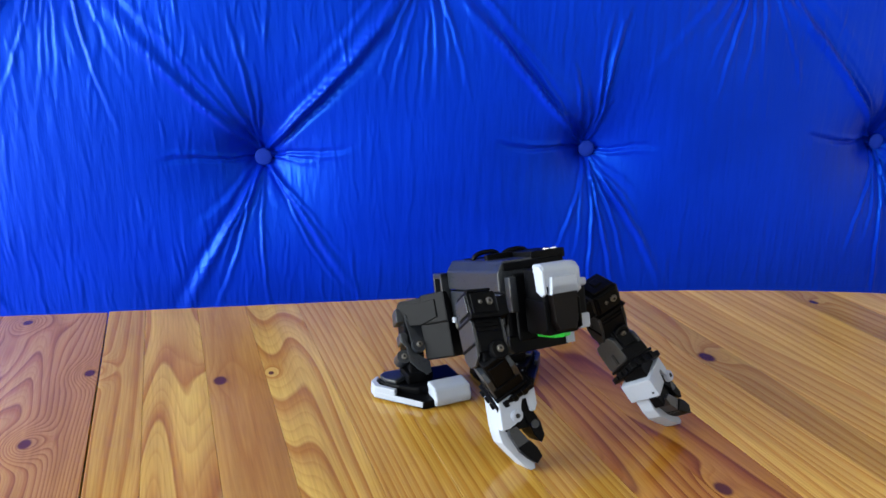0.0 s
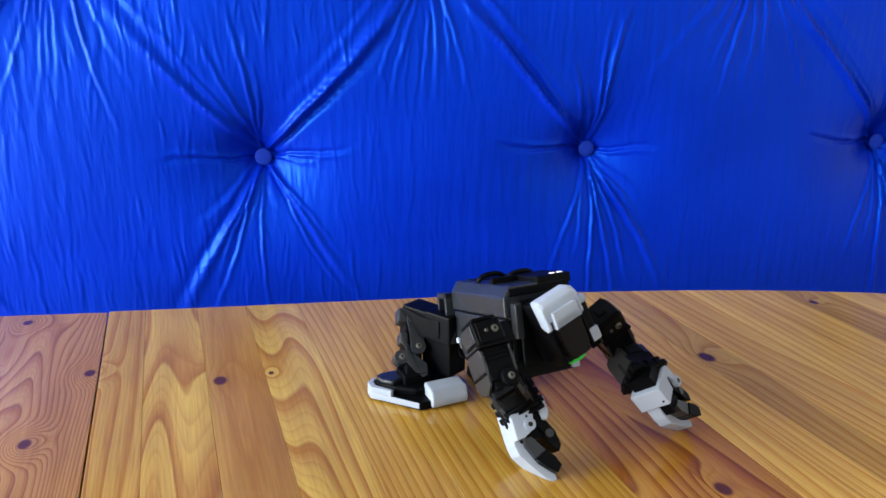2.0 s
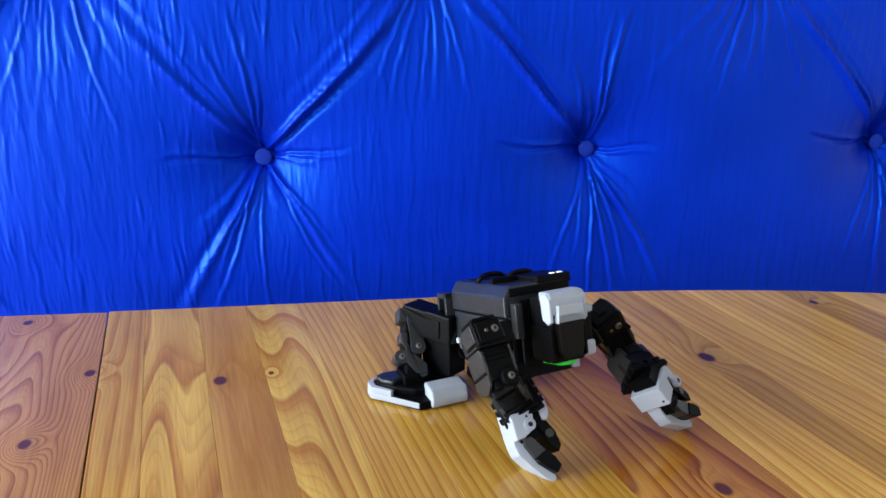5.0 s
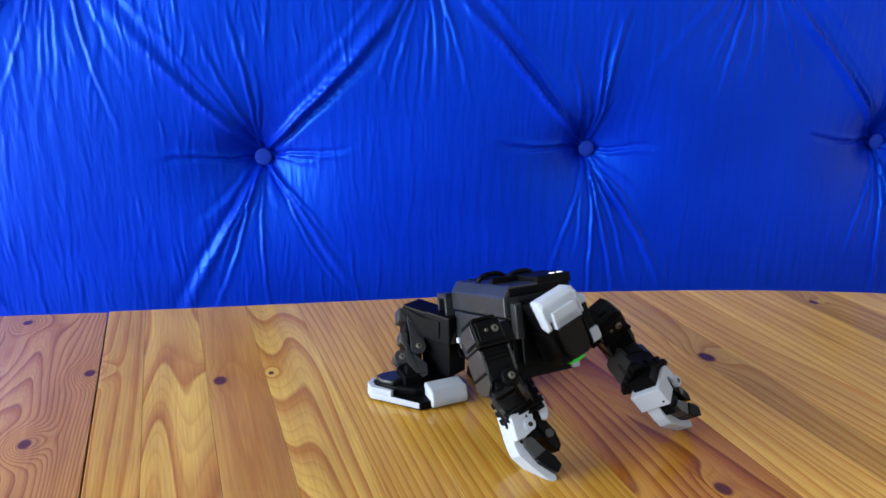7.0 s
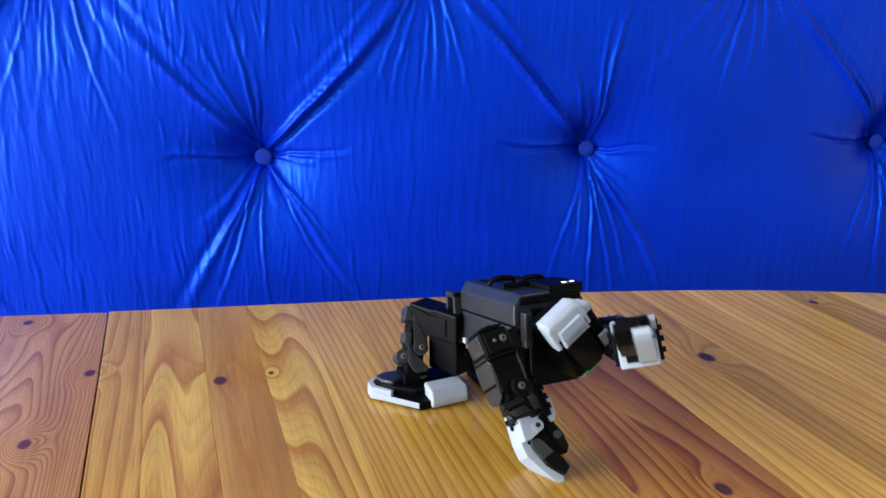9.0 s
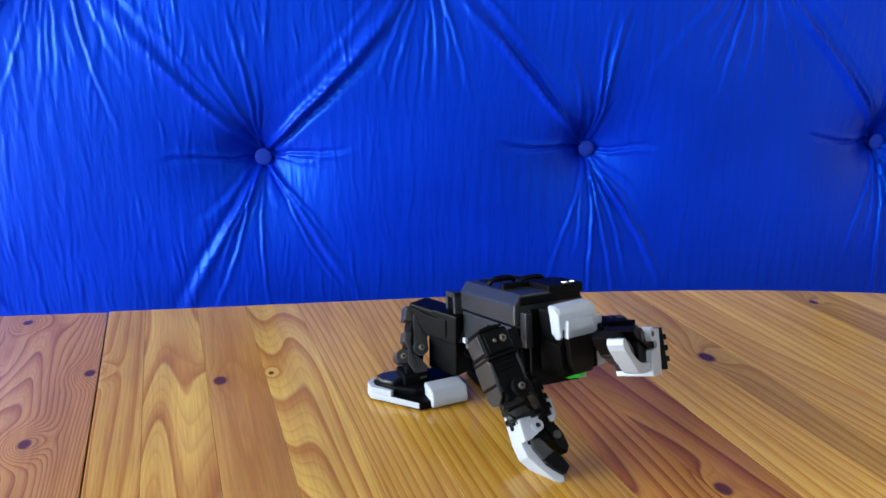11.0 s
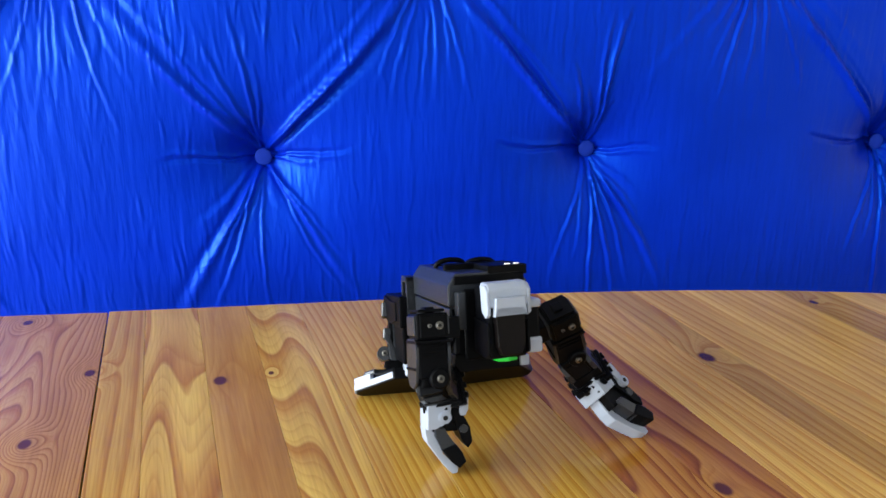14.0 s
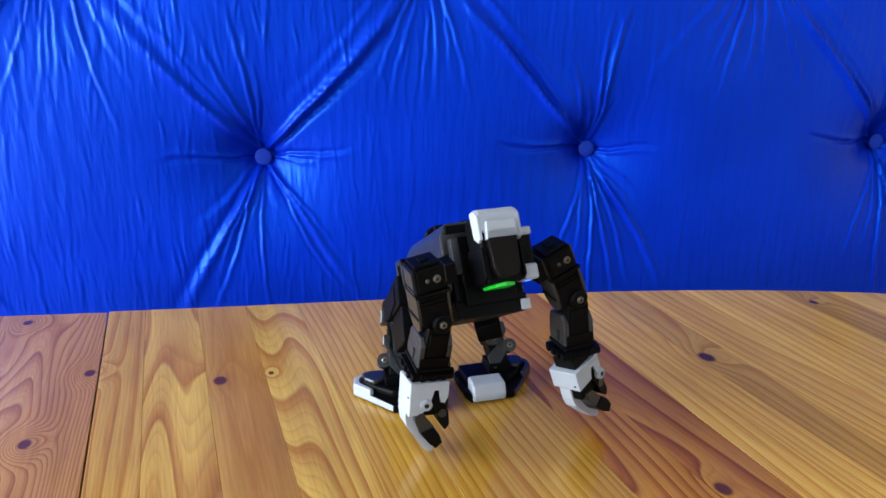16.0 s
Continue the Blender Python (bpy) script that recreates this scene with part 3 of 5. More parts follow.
def make_forearm(side, name):
    bm = bmesh.new()
    box(bm, (-0.008, -0.0112, -0.0145), (0.030, 0.0112, 0.0125), 0.0018)
    box(bm, (0.024, -0.0150, -0.0150), (0.046, 0.0150, 0.0145), 0.001)
    f = part(name, bm, BLACK, robot, "black forearm servo")
    for s in (-1, 1):
        part("side_plate", plate([(0.006, -0.0155), (0.004, 0.0060), (0.012, 0.0125), (0.033, 0.0145), (0.036, 0.0110), (0.036, -0.0155), (0.030, -0.0185), (0.012, -0.0180)], s * 0.0110, s * 0.0158), GREY, f, "charcoal side plate")
        lo, hi = sorted((s * 0.0156, s * 0.0170))
        part("cable_slot", box(bmesh.new(), (0.022, lo, -0.0025), (0.0335, hi, 0.0010), 0.0005), HOLE_SHADE, f)
    part("servo_cover", box(bmesh.new(), (-0.002, -0.0085, 0.0123), (0.022, 0.0085, 0.0140), 0.0006), BLACK, f)
    part("flange", box(bmesh.new(), (0.0350, -0.0175, -0.0170), (0.0380, 0.0175, 0.0165), 0.0008), BLACK, f, "black wrist flange")
    part("cuff", box(bmesh.new(), (0.0410, -0.0210, -0.0185), (0.0470, 0.0210, 0.0182), 0.001), BLACK, f, "ribbed black wrist cuff")
    for z in (-0.0095, 0.0, 0.0095):
        for s in (-1, 1):
            lo, hi = sorted((s * 0.0208, s * 0.0236))
            part("cuff_lug", box(bmesh.new(), (0.0415, lo, z - 0.0025), (0.0465, hi, z + 0.0025), 0.0006), BLACK, f)
    for y in (-0.0105, 0.0, 0.0105):
        part("cuff_lug", box(bmesh.new(), (0.0395, y - 0.0025, 0.0165), (0.0465, y + 0.0025, 0.0200), 0.0006), BLACK, f)
    return f


def make_gripper(side, name):
    """A white claw: a palm block with a slot, a long hooked jaw and two jointed dark fingers."""
    off = 0.0 if side < 0 else 0.004      # the left claw has its jaw set in from the side of the palm
    def moved(pts):
        return [(x, y + off) for x, y in pts]
    bm = bmesh.new()
    cheek = [(0.023, 0.0020), (0.028, -0.0060), (0.032, -0.0100), (0.033, -0.0185)] if side < 0 else [(0.019, 0.0020), (0.020, -0.0185)]
    prism(bm, [(-0.001, -0.0185), (-0.001, 0.0185), (0.015, 0.0185), (0.021, 0.0155), (0.021, 0.0110), (0.006, 0.0095), (0.006, 0.0030)] + cheek, -0.0155, 0.0155, 2, 0.0014)
    g = part(name, bm, WHITE, robot, "white plastic gripper with dark fingers")
    bm = bmesh.new()
    prism(bm, moved([(0.018, -0.0183), (0.036, -0.0190), (0.046, -0.0172), (0.0615, -0.0065), (0.0720, 0.0010), (0.0762, 0.0058), (0.0755, 0.0102), (0.0705, 0.0106), (0.0660, 0.0040), (0.0570, -0.0030), (0.0440, -0.0100), (0.034, -0.0112), (0.018, -0.0112)]), -0.0130, 0.0075 if side < 0 else 0.0, 2, 0.0009, 2)
    part("jaw", bm, WHITE, g, "white hooked jaw")
    # lower finger: two segments that lie in the jaw
    bm = bmesh.new()
    prism(bm, moved([(0.032, -0.0115), (0.0400, -0.0110), (0.0480, -0.0070), (0.0560, -0.0030), (0.0500, 0.0085), (0.0390, 0.0010), (0.0320, -0.0030)]), -0.0070, 0.0125, 2, 0.001)
    f = part("finger", bm, GREY, g, "charcoal inner finger")
    bm = bmesh.new()
    prism(bm, moved([(0.0520, -0.0055), (0.0640, 0.0035), (0.0700, 0.0105), (0.0640, 0.0165), (0.0550, 0.0130), (0.0470, 0.0070)]), -0.0060, 0.0138, 2, 0.0012)
    part("finger_tip", bm, BLACK, f)
    part("finger_base", box(bmesh.new(), (0.010, -0.0130, -0.0100), (0.036, 0.0120, 0.0095), 0.001), BLACK, g)
    # upper finger: hinged in the slot of the palm
    bm = bmesh.new()
    prism(bm, [(0.003, 0.0030), (0.020, 0.0035), (0.0320, 0.0090), (0.0440, 0.0125), (0.0520, 0.0185), (0.0460, 0.0225), (0.0320, 0.0205), (0.018, 0.0120), (0.003, 0.0098)], -0.0125, 0.0125, 2, 0.001)
    f = part("finger", bm, BLACK, g, "black moving finger")
    bm = bmesh.new()
    rod(bm, (0.0335, 0.0145, -0.0134), (0.0335, 0.0145, 0.0134), 0.0040, 14)
    part("finger_pin", bm, GREY, f)
    y, z0, z1 = (-0.0030, 0.004, 0.0178) if side < 0 else (0.0150, -0.004, 0.0172)
    bm = bmesh.new()
    rod(bm, (0.0215, y, z0), (0.0215, y, z1), 0.0058, 22)
    bmesh.ops.bevel(bm, geom=[e for e in bm.edges if abs(e.verts[0].co.z - e.verts[1].co.z) < 1e-5], offset=0.0010, segments=2, affect="EDGES")
    part("knob", bm, WHITE, g, "round white pivot knob")
    bm = bmesh.new()
    rod(bm, (0.0215, y, z1 - 0.0005), (0.0215, y, z1 + 0.0004), 0.0023, 12)
    part("pivot_hole", bm, HOLE_SHADE, g)
    if side > 0:
        bm = bmesh.new()
        rod(bm, (0.0215, y, -z1), (0.0215, y, 0.0), 0.0058, 22)
        part("knob", bm, WHITE, g, "round white pivot knob")
        bm = bmesh.new()
        rod(bm, (0.0215, y, -z1 - 0.0004), (0.0215, y, -z1 + 0.0005), 0.0023, 12)
        part("pivot_hole", bm, HOLE_SHADE, g)
    part("wrist", box(bmesh.new(), (-0.013, -0.0125, -0.0115), (0.001, 0.0125, 0.0115), 0.001), BLACK, g, "black wrist joint")
    bm = bmesh.new()
    rod(bm, (0.0145, -0.0184, 0.011), (0.0145, -0.0189, 0.011), 0.0012, 10)
    part("pin_hole", bm, HOLE_SHADE, g)
    for ob in (g, *g.children_recursive):
        ob.data.transform(Matrix.Diagonal((1.0, 1.06, 1.08, 1.0)))
    return g


def make_thigh(side, name):
    bm = bmesh.new()
    box(bm, (-0.014, -0.015, -0.017), (0.022, 0.015, 0.017), 0.002)
    box(bm, (0.020, -0.014, -0.015), (0.058, 0.014, 0.015), 0.002)
    box(bm, (-0.012, -0.012, 0.014), (0.030, 0.016, 0.056), 0.002)
    t = part(name, bm, BLACK, robot, "black thigh of servo blocks")
    for s in (-1, 1):
        part("side_plate", plate([(0.0, -0.010), (0.0, 0.010), (0.026, 0.016), (0.056, 0.013), (0.062, 0.004), (0.062, -0.004), (0.056, -0.013), (0.026, -0.009)], s * 0.0140, s * 0.0165), BLACK, t)
    return t


def make_shin(side, name):
    """Narrow shin: servo body, curved bracket plates with ring-headed screws and outward lugs."""
    o = -side       # plan is drawn for the right leg and mirrored for the left
    bm = bmesh.new()
    box(bm, (-0.004, -0.0110, -0.016), (0.046, 0.0110, 0.010), 0.002)
    box(bm, (0.040, -0.0095, -0.014), (0.078, 0.0095, 0.008), 0.002)
    t = part(name, bm, BLACK, robot, "black shin of servo blocks")

    def front(pts, z0, z1, mat, label=""):
        return part("bracket", prism(bmesh.new(), [(x, y * o) for x, y in pts], z0, z1, 2, 0.0010), mat, t, label)

    # upper bracket with two lugs, lower bracket that slants to the ankle
    front([(-0.004, -0.0080), (-0.006, 0.0040), (0.002, 0.0085), (0.020, 0.0070), (0.030, 0.0085), (0.044, 0.0120), (0.051, 0.0080), (0.052, 0.0010), (0.044, -0.0050), (0.028, -0.0060), (0.016, -0.0090), (0.006, -0.0105)], 0.0098, 0.0140, GREY, "charcoal knee bracket")
    front([(0.036, -0.0090), (0.032, -0.0150), (0.040, -0.0155), (0.048, -0.0090), (0.058, 0.0080), (0.062, 0.0145), (0.075, 0.0150), (0.078, 0.0090), (0.070, -0.0010), (0.062, -0.0090), (0.050, -0.0110)], 0.0080, 0.0105, GREY, "charcoal ankle bracket")
    for lo, hi, mat in (((-0.002, -0.0195, -0.006), (0.015, -0.0085, 0.0105), GREY), ((0.027, -0.0170, -0.006), (0.040, -0.0060, 0.0100), GREY), ((0.000, 0.0095, -0.004), (0.019, 0.0175, 0.0125), GREY)):
        y0, y1 = sorted((lo[1] * o, hi[1] * o))
        part("lug", box(bmesh.new(), (lo[0], y0, lo[2]), (hi[0], y1, hi[2]), 0.0024, 3), mat, t, "rounded charcoal lug")
    for x, y, z, r in ((0.009, -0.002, 0.0140, 0.0078), (0.044, 0.003, 0.0140, 0.0084), (0.056, -0.0150, 0.0080, 0.0080)):
        bm = bmesh.new()
        rod(bm, (x, y * o, -0.006 if z < 0.01 else z - 0.004), (x, y * o, z + 0.0018), r, 20)
        part("pivot", bm, GREY, t, "round charcoal pivot")
        screw(t, (x, y * o, z + 0.0018), (0, 0, 1), 0.0034)
    return t


def make_foot(side, name):
    """The sole stands on the table; side -1 is the right foot."""
    def out(pts):
        return [(x, y * -side) for x, y in pts]
    bm = bmesh.new()
    prism(bm, out([(0.001, -0.027), (0.001, 0.030), (-0.012, 0.034), (-0.058, 0.034), (-0.064, 0.028), (-0.066, -0.058), (-0.058, -0.066), (-0.045, -0.066)]), 0.0008, 0.0100, 2, 0.0015)
    f = part(name, bm, BLACK, robot, "black foot with white toe cap and side strip")
    bm = bmesh.new()
    prism(bm, out([(-0.016, -0.026), (-0.016, 0.028), (-0.060, 0.028), (-0.063, -0.050), (-0.056, -0.060), (-0.046, -0.058), (-0.030, -0.044)]), 0.0095, 0.0185, 2, 0.003)
    part("deck", bm, BLACK, f)
    bm = bmesh.new()
    prism(bm, out([(-0.034, -0.046), (-0.044, -0.056), (-0.056, -0.058), (-0.061, -0.050), (-0.060, -0.020), (-0.046, -0.020)]), 0.0180, 0.0235, 2, 0.0022)
    part("heel_cover", bm, GREY, f, "raised charcoal heel cover")
    bm = bmesh.new()
    prism(bm, out([(-0.028, -0.034), (-0.028, -0.004), (-0.056, -0.004), (-0.056, -0.034)]), 0.0180, 0.0300, 2, 0.002)
    part("ankle_block", bm, BLACK, f)
    bm = bmesh.new()
    y0, y1 = sorted((-side * -0.015, -side * 0.028))
    prism(bm, [(0.0045, 0.0022), (0.0060, 0.0100), (0.0010, 0.0215), (-0.0200, 0.0235), (-0.0200, 0.0022)], y0, y1, 1, 0.0030, 3)
    part("toe_cap", bm, WHITE, f, "rounded white toe cap")
    bm = bmesh.new()
    # low strip along the side that steps up towards the heel
    prism(bm, out([(0.000, -0.0285), (-0.045, -0.0685), (-0.058, -0.0680), (-0.067, -0.0580), (-0.063, -0.0560), (-0.056, -0.0630), (-0.046, -0.0630), (-0.002, -0.0245)]), 0.0024, 0.0095, 2, 0.0012)
    prism(bm, out([(-0.026, -0.0510), (-0.045, -0.0680), (-0.058, -0.0675), (-0.0665, -0.0580), (-0.063, -0.0560), (-0.056, -0.0630), (-0.046, -0.0630), (-0.029, -0.0470)]), 0.0090, 0.0165, 2, 0.0012)
    part("side_strip", bm, WHITE if side < 0 else GREY, f, "white side strip" if side < 0 else "charcoal side strip")
    return f


torso = make_torso()
head = make_head()
upper_arm_right, upper_arm_left = make_upper_arm(-1, "upper_arm"), make_upper_arm(1, "upper_arm")
forearm_right, forearm_left = make_forearm(-1, "forearm"), make_forearm(1, "forearm")
gripper_right, gripper_left = make_gripper(-1, "gripper"), make_gripper(1, "gripper")
thigh_right, thigh_left = make_thigh(-1, "thigh"), make_thigh(1, "thigh")
shin_right, shin_left = make_shin(-1, "shin"), make_shin(1, "shin")
foot_right, foot_left = make_foot(-1, "foot"), make_foot(1, "foot")
# the left foot is a little narrower
for ob in (foot_left, *foot_left.children):
    ob.data.transform(Matrix.Diagonal((1.0, 0.88, 1.0, 1.0)))


def motions():
    walk(torso, [
        (0, pose(0.0588, -0.0221, 0.1838, -1.1, -16.9, -63.5)), (0.2, pose(0.0609, -0.0256, 0.1764, -1.1, -16.3, -63.5)),
        (0.45, pose(0.0643, -0.0327, 0.161, -0.8, -15.3, -63.3)), (8.3, pose(0.0643, -0.0327, 0.161, -0.8, -15.3, -63.3)),
        (8.5, pose(0.0753, -0.0471, 0.1574, -2.3, -11.7, -64)), (8.7, pose(0.0746, -0.0442, 0.1553, -2.4, -11.1, -64.2)),
        (8.8, pose(0.0746, -0.0442, 0.1553, -2.4, -11.1, -64.2)), (9, pose(0.0746, -0.0442, 0.1553, -2.4, -11.1, -64.2)),
        (9.2, pose(0.0746, -0.0442, 0.1553, -2.4, -11.1, -64.2)), (9.75, pose(0.0746, -0.0442, 0.1553, -2.4, -11.1, -64.2)),
        (10.2, pose(0.0746, -0.0442, 0.1553, -2.4, -11.1, -64.2)), (10.6, pose(0.0746, -0.0442, 0.1553, -2.4, -11.1, -64.2)),
        (11.1, pose(0.0746, -0.0442, 0.1553, -2.4, -11.1, -64.2)), (11.75, pose(0.0746, -0.0442, 0.1553, -2.4, -11.1, -64.2)),
        (11.9, pose(0.0746, -0.0442, 0.1553, -2.4, -11.1, -64.2)), (12.1, pose(0.0746, -0.0442, 0.1553, -2.4, -11.1, -64.2)),
        (12.25, pose(0.0746, -0.0442, 0.1553, -2.4, -11.1, -64.2)), (12.5, pose(0.0746, -0.0442, 0.1553, -2.4, -11.1, -64.2)),
        (12.65, pose(0.0746, -0.0442, 0.1553, -2.4, -11.1, -64.2)), (12.8, pose(0.0738, -0.0402, 0.1554, -2.2, -11.6, -64.4)),
        (13, pose(0.0726, -0.0236, 0.1527, -1.9, -12.5, -63.8)), (13.15, pose(0.0606, -0.0321, 0.1579, -2.1, -13, -64.9)),
        (13.3, pose(0.0388, -0.0498, 0.1683, -1.6, -13.6, -65.6)), (13.5, pose(0.0172, -0.0664, 0.1768, -2.7, -15.4, -70.4)),
        (14, pose(0.0127, -0.0687, 0.1842, -2.5, -13.6, -71)), (14.1, pose(0.0132, -0.0685, 0.1836, -2.5, -13.6, -71)),
        (14.5, pose(0.0201, -0.0678, 0.1787, -2.9, -14.9, -71.8)), (14.7, pose(0.0213, -0.0634, 0.1767, -3, -15.2, -71.4)),
        (15.15, pose(0.0213, -0.0634, 0.1767, -3, -15.2, -71.4)), (15.3, pose(0.0206, -0.0598, 0.1842, -2.1, -15.7, -71.5)),
        (15.4, pose(0.02, -0.0437, 0.1969, -1.6, -18.5, -71.2)), (15.5, pose(0.0121, -0.0287, 0.202, -0.5, -20.6, -71.3)),
        (15.6, pose(0.0084, -0.0364, 0.2153, -1.1, -23.6, -71)), (15.75, pose(0.003, -0.0397, 0.2269, 0.5, -27, -69.5)),
        (16, pose(0.003, -0.0397, 0.2269, 0.5, -27, -69.5)),
    ])
    walk(head, [
        (0, pose(0.065, -0.0363, 0.1467, -1.1, -16.9, -63.5)), (0.2, pose(0.0669, -0.0394, 0.1391, -1.1, -16.3, -63.5)),
        (0.45, pose(0.0703, -0.0458, 0.1235, -0.8, -15.3, -63.3)), (0.5, pose(0.0703, -0.0458, 0.1235, -0.8, -15.3, -63.3)),
        (0.7, pose(0.0703, -0.0458, 0.1235, 7.2, -15.3, -63.3)), (0.9, pose(0.0703, -0.0458, 0.1235, 16.2, -15.3, -63.3)),
        (1.05, pose(0.0703, -0.0458, 0.1235, 21.2, -15.3, -63.3)), (1.2, pose(0.0703, -0.0458, 0.1235, 32.2, -15.3, -63.3)),
        (1.4, pose(0.0703, -0.0458, 0.1235, 38.2, -15.3, -63.3)), (1.6, pose(0.0703, -0.0458, 0.1235, 23.2, -15.3, -63.3)),
        (1.8, pose(0.0703, -0.0458, 0.1235, 5.2, -15.3, -63.3)), (2, pose(0.0703, -0.0458, 0.1235, 19.2, -15.3, -63.3)),
        (2.2, pose(0.0703, -0.0458, 0.1235, 35.2, -15.3, -63.3)), (2.4, pose(0.0703, -0.0458, 0.1235, 31.2, -15.3, -63.3)),
        (2.6, pose(0.0703, -0.0458, 0.1235, 13.2, -15.3, -63.3)), (2.8, pose(0.0703, -0.0458, 0.1235, 0.2, -15.3, -63.3)),
        (3, pose(0.0703, -0.0458, 0.1235, -0.8, -15.3, -63.3)), (5.1, pose(0.0703, -0.0458, 0.1235, -0.8, -15.3, -63.3)),
        (5.5, pose(0.0703, -0.0458, 0.1235, -25.8, -15.3, -63.3)), (5.9, pose(0.0703, -0.0458, 0.1235, 31.2, -15.3, -63.3)),
        (6.3, pose(0.0703, -0.0458, 0.1235, -31.8, -15.3, -63.3)), (6.5, pose(0.0703, -0.0458, 0.1235, -23.8, -15.3, -63.3)),
        (6.7, pose(0.0703, -0.0458, 0.1235, 11.2, -15.3, -63.3)), (6.9, pose(0.0703, -0.0458, 0.1235, 29.2, -15.3, -63.3)),
        (7.1, pose(0.0703, -0.0458, 0.1235, -1.8, -15.3, -63.3)), (7.3, pose(0.0703, -0.0458, 0.1235, -26.8, -15.3, -63.3)),
        (7.5, pose(0.0703, -0.0458, 0.1235, 0.2, -15.3, -63.3)), (7.7, pose(0.0703, -0.0458, 0.1235, 33.2, -15.3, -63.3)),
        (7.9, pose(0.0703, -0.0458, 0.1235, 5.2, -15.3, -63.3)), (8.1, pose(0.0703, -0.0458, 0.1235, -26.8, -15.3, -63.3)),
        (8.2, pose(0.0703, -0.0458, 0.1235, -18.8, -15.3, -63.3)), (8.3, pose(0.0703, -0.0458, 0.1235, -1.8, -15.3, -63.3)),
        (8.5, pose(0.0791, -0.0586, 0.1191, 5.7, -11.7, -64)), (8.6, pose(0.0786, -0.057, 0.118, 17.6, -11.4, -64.1)),
        (8.7, pose(0.0781, -0.0554, 0.1169, 21.1, -11.1, -64.2)), (8.8, pose(0.0781, -0.0554, 0.1169, 24.6, -11.1, -64.2)),
        (9, pose(0.0781, -0.0554, 0.1169, 31.6, -11.1, -64.2)), (9.2, pose(0.0781, -0.0554, 0.1169, 36.6, -11.1, -64.2)),
        (9.75, pose(0.0781, -0.0554, 0.1169, -0.4, -11.1, -64.2)), (10.2, pose(0.0781, -0.0554, 0.1169, -0.4, -11.1, -64.2)),
        (10.6, pose(0.0781, -0.0554, 0.1169, 35.6, -11.1, -64.2)), (11.1, pose(0.0781, -0.0554, 0.1169, -2.4, -11.1, -64.2)),
        (11.7, pose(0.0781, -0.0554, 0.1169, -1.4, -11.1, -64.2)), (11.75, pose(0.0781, -0.0554, 0.1169, 3.1, -11.1, -64.2)),
        (11.8, pose(0.0781, -0.0554, 0.1169, 7.6, -11.1, -64.2)), (11.9, pose(0.0781, -0.0554, 0.1169, 19.6, -11.1, -64.2)),
        (12, pose(0.0781, -0.0554, 0.1169, 29.6, -11.1, -64.2)), (12.1, pose(0.0781, -0.0554, 0.1169, 38.6, -11.1, -64.2)),
        (12.2, pose(0.0781, -0.0554, 0.1169, 36.6, -11.1, -64.2)), (12.25, pose(0.0781, -0.0554, 0.1169, 33.1, -11.1, -64.2)),
        (12.3, pose(0.0781, -0.0554, 0.1169, 29.6, -11.1, -64.2)), (12.4, pose(0.0781, -0.0554, 0.1169, 15.6, -11.1, -64.2)),
        (12.5, pose(0.0781, -0.0554, 0.1169, 5.6, -11.1, -64.2)), (12.65, pose(0.0781, -0.0554, 0.1169, -0.4, -11.1, -64.2)),
        (12.8, pose(0.0776, -0.0516, 0.1171, -0.3, -11.6, -64.4)), (13, pose(0.077, -0.0355, 0.1145, -0.1, -12.5, -63.8)),
        (13.15, pose(0.0647, -0.0444, 0.1199, -0.4, -13, -64.9)), (13.3, pose(0.0433, -0.0624, 0.1304, 0, -13.6, -65.6)),
        (13.5, pose(0.0203, -0.0807, 0.1393, -1.2, -15.4, -70.4)), (14, pose(0.0154, -0.0818, 0.1463, -1.3, -13.6, -71)),
        (14.1, pose(0.0159, -0.0816, 0.1457, -1.4, -13.6, -71)), (14.5, pose(0.0226, -0.0819, 0.1411, -2, -14.9, -71.8)),
        (14.7, pose(0.0239, -0.0777, 0.1392, -2.2, -15.2, -71.4)), (15.15, pose(0.0239, -0.0777, 0.1392, -2.5, -15.2, -71.4)),
        (15.3, pose(0.0237, -0.0735, 0.1492, -1.7, -15.7, -71.5)), (15.4, pose(0.0239, -0.0581, 0.165, -1.2, -18.5, -71.2)),
        (15.5, pose(0.0169, -0.0438, 0.1713, -0.2, -20.6, -71.3)), (15.6, pose(0.0134, -0.0528, 0.1861, -0.9, -23.6, -71)),
        (15.75, pose(0.0098, -0.057, 0.1993, 0.6, -27, -69.5)), (16, pose(0.0098, -0.057, 0.1993, 0.5, -27, -69.5)),
    ])
